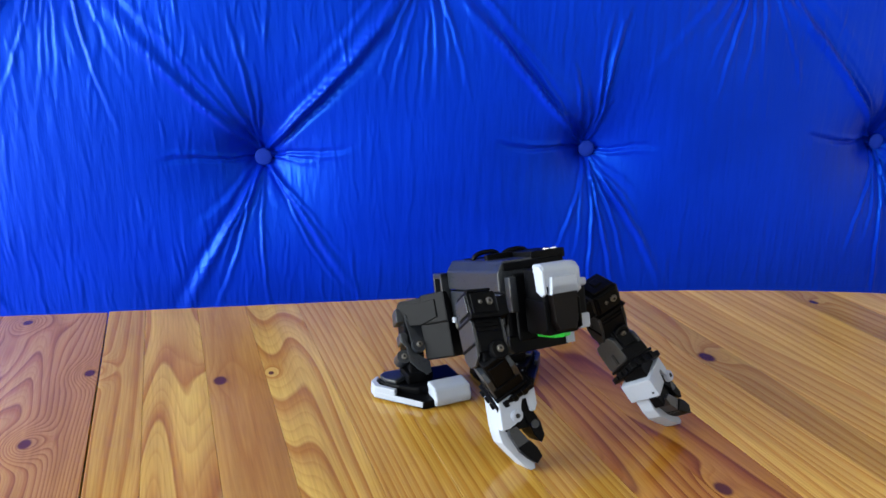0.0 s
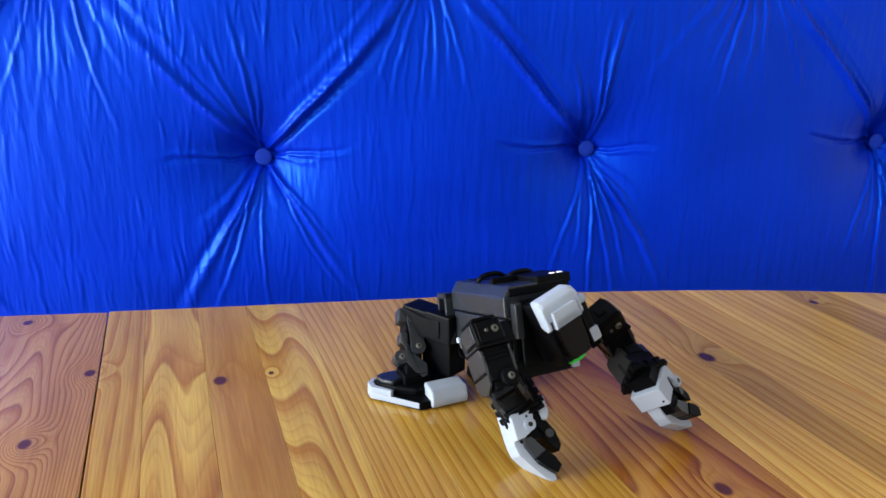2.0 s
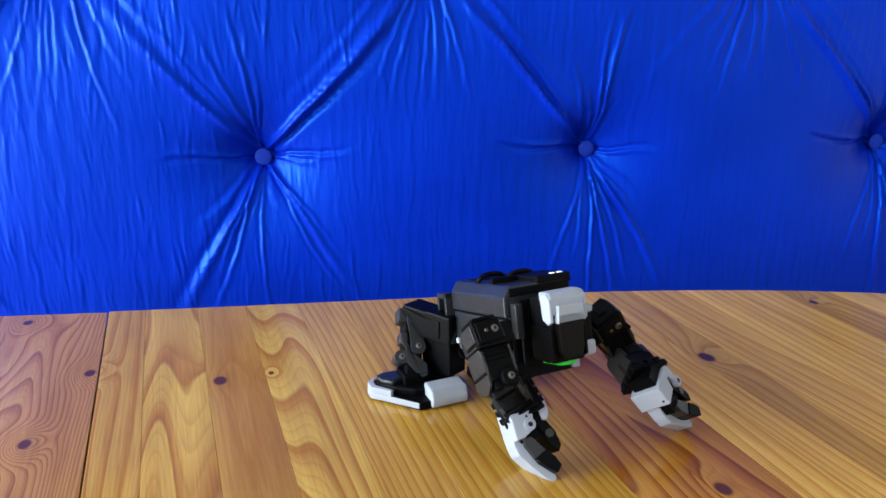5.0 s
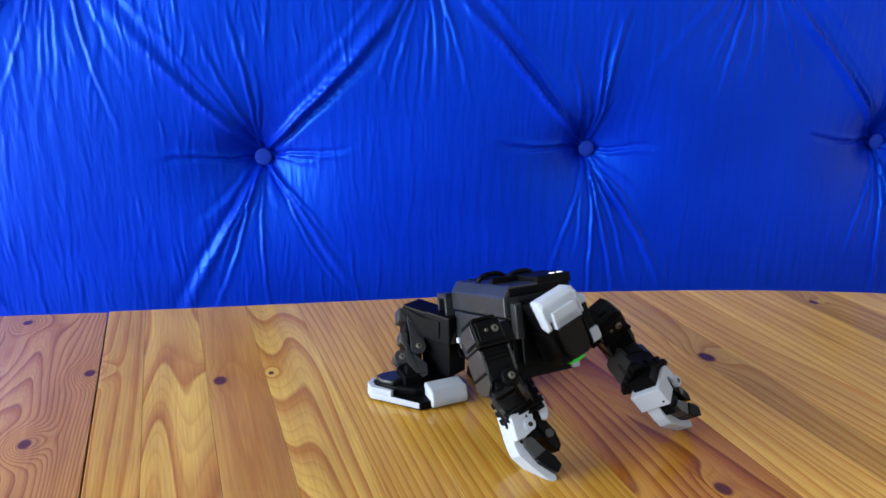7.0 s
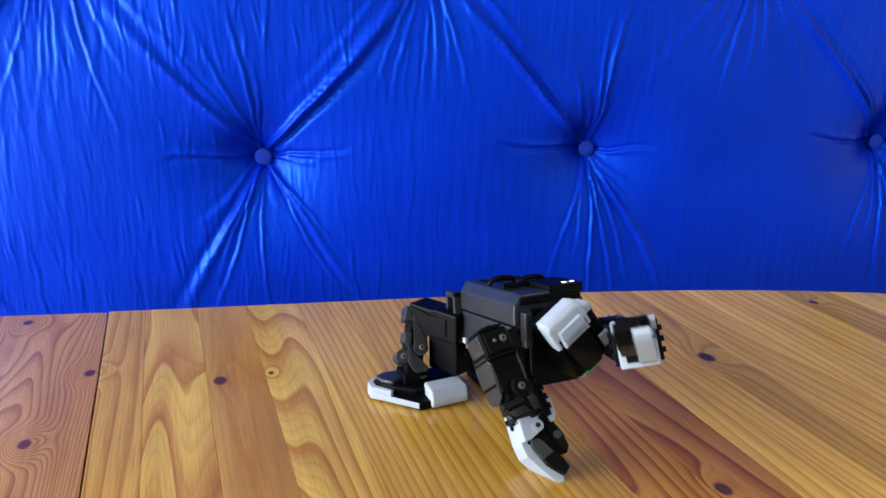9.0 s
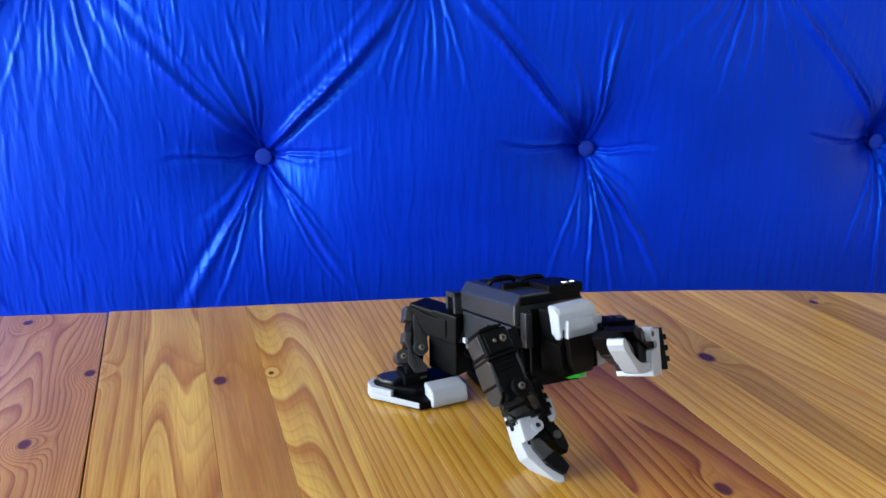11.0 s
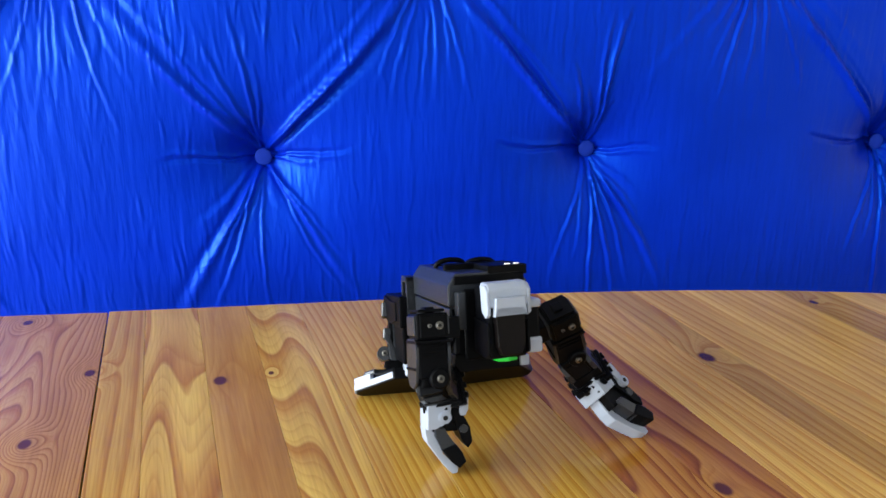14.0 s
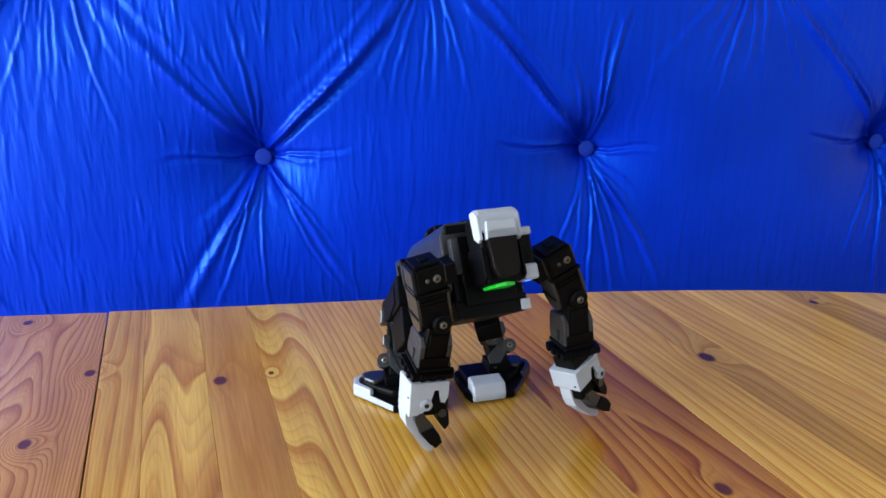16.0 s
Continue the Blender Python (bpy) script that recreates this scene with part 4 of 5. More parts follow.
    walk(upper_arm_right, [
        (0, pose(0.002, -0.074, 0.1486, -5.5, 47.5, -70.3)), (0.2, pose(0.0039, -0.0771, 0.141, -3.1, 48.4, -67)),
        (0.45, pose(0.0074, -0.0837, 0.1248, 1.7, 46.8, -60.5)), (8.3, pose(0.0074, -0.0837, 0.1248, 1.7, 46.8, -60.5)),
        (8.5, pose(0.0154, -0.0953, 0.1214, 6.4, 52.1, -54.6)), (8.7, pose(0.0142, -0.0918, 0.1193, 6.5, 49.7, -54.2)),
        (8.8, pose(0.0142, -0.0918, 0.1193, 6.5, 49.7, -54.2)), (9, pose(0.0142, -0.0918, 0.1193, 6.5, 49.7, -54.2)),
        (9.2, pose(0.0142, -0.0918, 0.1193, 6.5, 49.7, -54.2)), (9.75, pose(0.0142, -0.0918, 0.1193, 6.5, 49.7, -54.2)),
        (10.2, pose(0.0142, -0.0918, 0.1193, 6.5, 49.7, -54.2)), (10.6, pose(0.0142, -0.0918, 0.1193, 6.5, 49.7, -54.2)),
        (11.1, pose(0.0142, -0.0918, 0.1193, 6.5, 49.7, -54.2)), (11.75, pose(0.0142, -0.0918, 0.1193, 6.5, 49.7, -54.2)),
        (11.9, pose(0.0142, -0.0918, 0.1193, 6.5, 49.7, -54.2)), (12.1, pose(0.0142, -0.0918, 0.1193, 6.5, 49.7, -54.2)),
        (12.25, pose(0.0142, -0.0918, 0.1193, 6.5, 49.7, -54.2)), (12.5, pose(0.0142, -0.0918, 0.1193, 6.5, 49.7, -54.2)),
        (12.65, pose(0.0142, -0.0918, 0.1193, 6.5, 49.7, -54.2)), (12.8, pose(0.0136, -0.0879, 0.1192, 5.8, 48.2, -55.2)),
        (13, pose(0.0135, -0.0724, 0.1166, -1.1, 33.9, -63.4)), (13.15, pose(0.0005, -0.0803, 0.1223, 2.1, 45.2, -60.4)),
        (13.3, pose(-0.0163, -0.0977, 0.1312, -10.7, 58.6, -77.5)), (13.5, pose(-0.0382, -0.1111, 0.1407, -6.1, 66.2, -76.6)),
        (14, pose(-0.0434, -0.1116, 0.1471, -9.9, 67.9, -81.3)), (14.1, pose(-0.0429, -0.1114, 0.1466, -8.4, 67.7, -79.7)),
        (14.5, pose(-0.0366, -0.1108, 0.1426, -1.3, 63.9, -72.6)), (14.7, pose(-0.0352, -0.1069, 0.1408, -2.9, 62.6, -74)),
        (15.15, pose(-0.0352, -0.1069, 0.1408, -2.9, 62.6, -74)), (15.3, pose(-0.0351, -0.1036, 0.1475, -8.9, 62.7, -81.1)),
        (15.4, pose(-0.0344, -0.0896, 0.1569, -64.9, 71.8, -137.5)), (15.5, pose(-0.0409, -0.0761, 0.1618, -37.7, 81.5, -109.4)),
        (15.6, pose(-0.0443, -0.0859, 0.1773, 63.7, 83.3, -7.6)), (15.75, pose(-0.046, -0.093, 0.1891, 92.9, 80.4, 23.6)),
        (16, pose(-0.046, -0.093, 0.1892, 93.8, 80.2, 24.4)),
    ])
    walk(forearm_right, [
        (0, pose(0.0128, -0.1042, 0.1136, 111.7, 57.4, 44.5)), (0.2, pose(0.0162, -0.1061, 0.1055, 118.1, 53.5, 49.1)),
        (0.45, pose(0.0234, -0.112, 0.0902, 129.6, 45.1, 56.5)), (8.3, pose(0.0234, -0.112, 0.0902, 129.6, 45.1, 56.5)),
        (8.5, pose(0.0323, -0.1191, 0.0839, 144.6, 37.2, 64)), (8.7, pose(0.0322, -0.1167, 0.0831, 142.8, 38.3, 62.7)),
        (8.8, pose(0.0322, -0.1167, 0.0831, 142.8, 38.3, 62.7)), (9, pose(0.0322, -0.1167, 0.0831, 142.8, 38.3, 62.7)),
        (9.2, pose(0.0322, -0.1167, 0.0831, 142.8, 38.3, 62.7)), (9.75, pose(0.0322, -0.1167, 0.0831, 142.8, 38.3, 62.7)),
        (10.2, pose(0.0322, -0.1167, 0.0831, 142.8, 38.3, 62.7)), (10.6, pose(0.0322, -0.1167, 0.0831, 142.8, 38.3, 62.7)),
        (11.1, pose(0.0322, -0.1167, 0.0831, 142.8, 38.3, 62.7)), (11.75, pose(0.0322, -0.1167, 0.0831, 142.8, 38.3, 62.7)),
        (11.9, pose(0.0322, -0.1167, 0.0831, 142.8, 38.3, 62.7)), (12.1, pose(0.0322, -0.1167, 0.0831, 142.8, 38.3, 62.7)),
        (12.25, pose(0.0322, -0.1167, 0.0831, 142.8, 38.3, 62.7)), (12.5, pose(0.0322, -0.1167, 0.0831, 142.8, 38.3, 62.7)),
        (12.65, pose(0.0322, -0.1167, 0.0831, 142.8, 38.3, 62.7)), (12.8, pose(0.0317, -0.1139, 0.0838, 138.6, 40.7, 60.1)),
        (13, pose(0.0311, -0.1076, 0.0901, 122.6, 45.9, 49.7)), (13.15, pose(0.017, -0.1094, 0.0886, 135.7, 43.4, 58.6)),
        (13.3, pose(-0.0109, -0.1219, 0.0907, 149.9, 38.6, 69.6)), (13.5, pose(-0.0338, -0.1298, 0.0973, 158.3, 37.1, 72.7)),
        (14, pose(-0.0407, -0.1293, 0.1031, 159.8, 36.3, 73.8)), (14.1, pose(-0.0397, -0.1292, 0.1027, 159.5, 36.6, 73.5)),
        (14.5, pose(-0.0304, -0.1307, 0.0999, 156.8, 40, 71)), (14.7, pose(-0.0292, -0.1279, 0.0986, 155.6, 41, 70.5)),
        (15.15, pose(-0.0292, -0.1279, 0.0986, 155.6, 41, 70.5)), (15.3, pose(-0.0317, -0.1251, 0.1053, 151.8, 46.1, 69.7)),
        (15.4, pose(-0.0453, -0.0996, 0.1118, 119.7, 55.1, 42.9)), (15.5, pose(-0.0432, -0.0827, 0.1148, 129.8, 64.9, 55.5)),
        (15.6, pose(-0.0386, -0.0867, 0.1279, 165.4, 72.4, 92.9)), (15.75, pose(-0.0379, -0.0895, 0.137, -159.4, 75.4, 132.1)),
        (16, pose(-0.0378, -0.0893, 0.1371, -158.7, 75.5, 132.8)),
    ])
    walk(gripper_right, [
        (0, pose(0.0323, -0.0851, 0.071, 3.8, 68.2, -64.4)), (0.2, pose(0.0359, -0.0834, 0.0649, 3.8, 61.8, -64.4)),
        (0.45, pose(0.0431, -0.0823, 0.0544, 4.3, 51.6, -63.9)), (8.3, pose(0.0431, -0.0823, 0.0544, 4.2, 51.6, -64.1)),
        (8.5, pose(0.0499, -0.0829, 0.0534, 3.2, 50.4, -64.4)), (8.7, pose(0.0504, -0.0815, 0.0518, 2.5, 49.1, -65.6)),
        (8.8, pose(0.0504, -0.0815, 0.0518, 2.5, 49.1, -65.6)), (9, pose(0.0504, -0.0815, 0.0518, 2.5, 49.1, -65.6)),
        (9.2, pose(0.0504, -0.0815, 0.0518, 2.5, 49.1, -65.6)), (9.75, pose(0.0504, -0.0815, 0.0518, 2.5, 49.1, -65.6)),
        (10.2, pose(0.0504, -0.0815, 0.0518, 2.5, 49.1, -65.6)), (10.6, pose(0.0504, -0.0815, 0.0518, 2.5, 49.1, -65.6)),
        (11.1, pose(0.0504, -0.0815, 0.0518, 2.5, 49.1, -65.6)), (11.75, pose(0.0504, -0.0815, 0.0518, 2.5, 49.1, -65.6)),
        (11.9, pose(0.0504, -0.0815, 0.0518, 2.5, 49.1, -65.6)), (12.1, pose(0.0504, -0.0815, 0.0518, 2.5, 49.1, -65.6)),
        (12.25, pose(0.0504, -0.0815, 0.0518, 2.5, 49.1, -65.6)), (12.5, pose(0.0504, -0.0815, 0.0518, 2.5, 49.1, -65.6)),
        (12.65, pose(0.0504, -0.0815, 0.0518, 2.5, 49.1, -65.6)), (12.8, pose(0.0508, -0.0807, 0.0509, 2.4, 48.4, -66.2)),
        (13, pose(0.0538, -0.0808, 0.0538, 4.7, 50.8, -62)), (13.15, pose(0.0361, -0.0781, 0.0539, -3.4, 52.7, -76.8)),
        (13.3, pose(0.0028, -0.0849, 0.0592, -7.2, 58, -82.1)), (13.5, pose(-0.0218, -0.0914, 0.0668, -13.6, 65.2, -91.5)),
        (14, pose(-0.0293, -0.0902, 0.0732, -11.5, 71.7, -87.6)), (14.1, pose(-0.0282, -0.0903, 0.0725, -11.5, 71, -87.8)),
        (14.5, pose(-0.0178, -0.0941, 0.0675, -9.6, 65.8, -87)), (14.7, pose(-0.0164, -0.092, 0.0655, -9.3, 64.1, -86.8)),
        (15.15, pose(-0.0164, -0.092, 0.0655, -9.3, 64.1, -86.8)), (15.3, pose(-0.0196, -0.0923, 0.0689, -13.4, 67.2, -91.9)),
        (15.4, pose(-0.0242, -0.0799, 0.0703, -12.8, 65.1, -88)), (15.5, pose(-0.0311, -0.0651, 0.0691, -18, 61.8, -93.5)),
        (15.6, pose(-0.0394, -0.0707, 0.0775, -35.2, 76.1, -107.3)), (15.75, pose(-0.0474, -0.0789, 0.0826, -74.3, 84.8, -143.6)),
        (16, pose(-0.0474, -0.0789, 0.0826, -74.3, 84.8, -143.6)),
    ])
    walk(thigh_right, [
        (0, pose(-0.0283, 0.0606, 0.0981, -168, 22.3, 143.3)), (0.2, pose(-0.0265, 0.058, 0.0918, -171.7, 15.3, 142.9)),
        (0.45, pose(-0.0238, 0.0519, 0.0782, -179.9, 0.2, 138.5)), (8.3, pose(-0.0238, 0.0519, 0.0782, -179.9, 0.3, 138.6)),
        (8.5, pose(-0.0151, 0.0427, 0.083, 180, -0.1, 135.4)), (8.7, pose(-0.0162, 0.0466, 0.0824, -179.7, 0.7, 138)),
        (8.8, pose(-0.0162, 0.0466, 0.0824, -179.7, 0.7, 138)), (9, pose(-0.0162, 0.0466, 0.0824, -179.7, 0.7, 138)),
        (9.2, pose(-0.0162, 0.0466, 0.0824, -179.7, 0.7, 138)), (9.75, pose(-0.0162, 0.0466, 0.0824, -179.7, 0.7, 138)),
        (10.2, pose(-0.0162, 0.0466, 0.0824, -179.7, 0.7, 138)), (10.6, pose(-0.0162, 0.0466, 0.0824, -179.7, 0.7, 138)),
        (11.1, pose(-0.0162, 0.0466, 0.0824, -179.7, 0.7, 138)), (11.75, pose(-0.0162, 0.0466, 0.0824, -179.7, 0.7, 138)),
        (11.9, pose(-0.0162, 0.0466, 0.0824, -179.7, 0.7, 138)), (12.1, pose(-0.0162, 0.0466, 0.0824, -179.7, 0.7, 138)),
        (12.25, pose(-0.0162, 0.0466, 0.0824, -179.7, 0.7, 138)), (12.5, pose(-0.0162, 0.0466, 0.0824, -179.7, 0.7, 138)),
        (12.65, pose(-0.0162, 0.0466, 0.0824, -179.7, 0.7, 138)), (12.8, pose(-0.0162, 0.0504, 0.0812, -179.4, 1.2, 140.2)),
        (13, pose(-0.0174, 0.065, 0.0764, -178, 2.7, 150.2)), (13.15, pose(-0.0277, 0.0576, 0.0808, -177.7, 4.5, 136.7)),
        (13.3, pose(-0.0475, 0.0404, 0.0895, -179.9, 0.7, 114.8)), (13.5, pose(-0.0614, 0.0282, 0.0951, -179.4, 4.4, 107.4)),
        (14, pose(-0.0656, 0.0291, 0.1062, -177.9, 15.5, 107)), (14.1, pose(-0.065, 0.0293, 0.1055, -177.7, 15.4, 107.5)),
        (14.5, pose(-0.0565, 0.0292, 0.0981, -177.6, 9.9, 112.8)), (14.7, pose(-0.0559, 0.0329, 0.0957, -175.4, 15.6, 115.7)),
        (15.15, pose(-0.0559, 0.0329, 0.0957, -175.4, 15.6, 115.7)), (15.3, pose(-0.0555, 0.0359, 0.1015, -172.7, 22.2, 117.8)),
        (15.4, pose(-0.0549, 0.0478, 0.1085, -164.5, 34.3, 125.2)), (15.5, pose(-0.0606, 0.0597, 0.1087, -158.2, 43.3, 129.3)),
        (15.6, pose(-0.0636, 0.0469, 0.117, -166.7, 42.5, 118.2)), (15.75, pose(-0.0676, 0.036, 0.1217, -172.4, 40.9, 110.5)),
        (16, pose(-0.0676, 0.0359, 0.1217, -172.4, 40.9, 110.5)),
    ])
    walk(shin_right, [
        (0, pose(-0.0698, 0.0916, 0.0768, -9.1, 45.2, -78.8)), (0.2, pose(-0.0696, 0.0906, 0.077, -11.1, 45.5, -81.3)),
        (0.45, pose(-0.0658, 0.0889, 0.0779, -16.5, 46.6, -88.2)), (8.3, pose(-0.0658, 0.0889, 0.0779, -16.5, 46.6, -88.2)),
        (8.5, pose(-0.0549, 0.0821, 0.0831, -28.8, 53.6, -100.3)), (8.7, pose(-0.0577, 0.0841, 0.0817, -27.3, 51.6, -99.3)),
        (8.8, pose(-0.0578, 0.0841, 0.0817, -27.3, 51.6, -99.3)), (9, pose(-0.0578, 0.0841, 0.0817, -27.3, 51.6, -99.3)),
        (9.2, pose(-0.0578, 0.0841, 0.0817, -27.3, 51.6, -99.3)), (9.75, pose(-0.0578, 0.0841, 0.0817, -27.3, 51.6, -99.3)),
        (10.2, pose(-0.0578, 0.0841, 0.0817, -27.3, 51.6, -99.3)), (10.6, pose(-0.0578, 0.0841, 0.0817, -27.3, 51.6, -99.3)),
        (11.1, pose(-0.0578, 0.0841, 0.0817, -27.3, 51.6, -99.3)), (11.75, pose(-0.0578, 0.0841, 0.0817, -27.3, 51.6, -99.3)),
        (11.9, pose(-0.0578, 0.0841, 0.0817, -27.3, 51.6, -99.3)), (12.1, pose(-0.0578, 0.0841, 0.0817, -27.3, 51.6, -99.3)),
        (12.25, pose(-0.0578, 0.0841, 0.0817, -27.3, 51.6, -99.3)), (12.5, pose(-0.0578, 0.0841, 0.0817, -27.3, 51.6, -99.3)),
        (12.65, pose(-0.0578, 0.0841, 0.0817, -27.3, 51.6, -99.3)), (12.8, pose(-0.0592, 0.0862, 0.0801, -24.5, 49.4, -97)),
        (13, pose(-0.0659, 0.0929, 0.0738, -14.7, 41.6, -87.5)), (13.15, pose(-0.0683, 0.0959, 0.0764, -13, 44.7, -88.7)),
        (13.3, pose(-0.0711, 0.0912, 0.0888, -21.2, 63, -98.5)), (13.5, pose(-0.078, 0.0815, 0.0908, -11.1, 58.3, -94)),
        (14, pose(-0.0814, 0.0807, 0.0913, -8.2, 58.5, -90.6)), (14.1, pose(-0.0813, 0.0808, 0.0906, -7.9, 57.1, -90.4)),
        (14.5, pose(-0.0778, 0.0801, 0.0885, -16.5, 58.2, -100.2)), (14.7, pose(-0.0793, 0.0815, 0.0806, -9.1, 50.1, -92.8)),
        (15.15, pose(-0.0793, 0.0815, 0.0806, -9.1, 50.1, -92.8)), (15.3, pose(-0.0796, 0.0818, 0.0804, -8.6, 49.7, -92.3)),
        (15.4, pose(-0.0816, 0.0856, 0.0769, -6.2, 45.3, -89.7)), (15.5, pose(-0.0864, 0.0912, 0.0703, -2.1, 37.6, -84.4)),
        (15.6, pose(-0.0832, 0.0832, 0.0791, -4.9, 48.1, -87.6)), (15.75, pose(-0.0825, 0.0756, 0.085, -6, 56.5, -88.2)),
        (16, pose(-0.0825, 0.0756, 0.085, -6, 56.5, -88.2)),
    ])
    walk(foot_right, [
        (0, pose(-0.0259, 0.0145, 0, 0, -0, -66)), (0.2, pose(-0.0278, 0.0132, 0, 0, -0, -66)),
        (0.45, pose(-0.0296, 0.012, 0, 0, -0, -66)), (8.3, pose(-0.0296, 0.012, 0, 0, -0, -66)),
        (8.5, pose(-0.0271, 0.012, 0, 0, -0, -66)), (8.7, pose(-0.0296, 0.012, 0, 0, -0, -66)),
        (8.8, pose(-0.0296, 0.012, 0, 0, -0, -66)), (9, pose(-0.0296, 0.012, 0, 0, -0, -66)),
        (9.2, pose(-0.0296, 0.012, 0, 0, -0, -66)), (9.75, pose(-0.0296, 0.012, 0, 0, -0, -66)),
        (10.2, pose(-0.0296, 0.012, 0, 0, -0, -66)), (10.6, pose(-0.0296, 0.012, 0, 0, -0, -66)),
        (11.1, pose(-0.0296, 0.012, 0, 0, -0, -66)), (11.75, pose(-0.0296, 0.012, 0, 0, -0, -66)),
        (11.9, pose(-0.0296, 0.012, 0, 0, -0, -66)), (12.1, pose(-0.0296, 0.012, 0, 0, -0, -66)),
        (12.25, pose(-0.0296, 0.012, 0, 0, -0, -66)), (12.5, pose(-0.0296, 0.012, 0, 0, -0, -66)),
        (12.65, pose(-0.0296, 0.012, 0, 0, -0, -66)), (12.8, pose(-0.0296, 0.012, 0, 0, -0, -66)),
        (13, pose(-0.0289, 0.012, 0, 0, -0, -66)), (13.15, pose(-0.035, 0.0147, -0, 0, -0, -70.5)),
        (13.3, pose(-0.046, 0.0249, 0, 0, -0, -75)), (13.5, pose(-0.0538, -0.0002, 0.0212, 0, -20, -81)),
        (14, pose(-0.0548, -0.0022, 0.0415, 0, -42, -81)), (14.1, pose(-0.0546, -0.0036, 0.0399, 0, -40, -81)),
        (14.5, pose(-0.0579, 0.0027, 0.0086, 0, -8, -81)), (14.7, pose(-0.0558, -0.0003, 0, 0, -0, -81)),
        (15.15, pose(-0.0558, -0.0003, 0, 0, -0, -81)), (15.3, pose(-0.0558, -0.0003, 0, 0, -0, -81)),
        (15.4, pose(-0.0558, -0.0003, 0, 0, -0, -81)), (15.5, pose(-0.0558, -0.0003, 0, 0, -0, -81)),
        (15.6, pose(-0.0558, -0.0003, 0, 0, -0, -81)), (15.75, pose(-0.0558, -0.0003, 0, 0, -0, -81)),
        (16, pose(-0.0558, -0.0003, 0, 0, -0, -81)),
    ])
    walk(upper_arm_left, [
        (0, pose(0.1276, -0.0166, 0.1402, 95.2, 66.1, 30.9)), (0.2, pose(0.1295, -0.0198, 0.1325, 104.1, 61.3, 38.5)),
        (0.45, pose(0.1327, -0.0258, 0.117, 108.3, 52.5, 41.1)), (8.3, pose(0.1327, -0.0257, 0.117, 108.1, 52.6, 40.9)),
        (8.5, pose(0.1417, -0.0393, 0.1104, 128.4, 50.3, 55.9)), (8.6, pose(0.1412, -0.0377, 0.1092, 76.4, 52.4, 15)),
        (8.7, pose(0.1406, -0.0361, 0.1079, 32.4, 41.5, -19)), (8.8, pose(0.1406, -0.0361, 0.1079, -0.3, 7.7, -49.2)),
        (9, pose(0.1406, -0.0361, 0.1079, 2.2, -14.8, -82.1)), (9.2, pose(0.1406, -0.0361, 0.1079, 3.4, -18.5, -82.3)),
        (9.75, pose(0.1406, -0.0361, 0.1079, -0.4, -7, -81)), (10.2, pose(0.1406, -0.0361, 0.1079, -0.4, -7, -81)),
        (10.6, pose(0.1406, -0.0361, 0.1079, 3.4, -18.5, -82.3)), (11.1, pose(0.1406, -0.0361, 0.1079, -0.4, -7, -81)),
        (11.75, pose(0.1406, -0.0361, 0.1079, -0.4, -7, -81)), (11.9, pose(0.1406, -0.0361, 0.1079, 0.8, -10.7, -81.4)),
        (12.1, pose(0.1406, -0.0361, 0.1079, 3.7, -18.7, -82.9)), (12.25, pose(0.1406, -0.0361, 0.1079, 2.9, -17.2, -82)),
        (12.5, pose(0.1406, -0.0361, 0.1079, 0.8, -12.2, -79.2)), (12.65, pose(0.1406, -0.0361, 0.1079, 1.2, -14.6, -78.6)),
        (12.8, pose(0.1401, -0.0325, 0.1084, -0.2, -8.7, -78)), (12.9, pose(0.1398, -0.0242, 0.1074, 5.5, 40.2, -53.8)),
        (12.95, pose(0.1396, -0.02, 0.1069, -23.7, 40.2, -96.7)), (13, pose(0.1395, -0.0159, 0.1064, -49.6, 26.4, -132.1)),
        (13.15, pose(0.1276, -0.0261, 0.1115, -30.9, 25.6, -117.1)), (13.3, pose(0.1064, -0.0448, 0.1227, -18.8, 42.4, -91.3)),
        (13.4, pose(0.0956, -0.057, 0.1268, -22.6, 56.8, -91.5)), (13.5, pose(0.0847, -0.0691, 0.1308, -16.1, 72.7, -87.2)),
        (14, pose(0.0798, -0.0705, 0.1377, 127.2, 63.4, 51.9)), (14.1, pose(0.0803, -0.0704, 0.1371, 125.7, 63.4, 50.5)),
        (14.5, pose(0.0872, -0.0719, 0.1323, 120.7, 61, 44.1)), (14.7, pose(0.0885, -0.0672, 0.1303, 117.6, 61.1, 41.8)),
        (15.15, pose(0.0884, -0.0672, 0.1303, 117.5, 61.1, 41.6)), (15.3, pose(0.0885, -0.0636, 0.1389, 110.8, 66.6, 36.9)),
        (15.4, pose(0.089, -0.0488, 0.1535, 74.6, 59, 5.2)), (15.5, pose(0.0823, -0.0347, 0.1607, 40.7, 53.5, -24.3)),
        (15.6, pose(0.0789, -0.0446, 0.175, 63.8, 60.2, -4.3)), (15.75, pose(0.0755, -0.047, 0.1901, 83.4, 66.2, 14.6)),
        (16, pose(0.0755, -0.047, 0.1901, 91, 66.1, 21.6)),
    ])
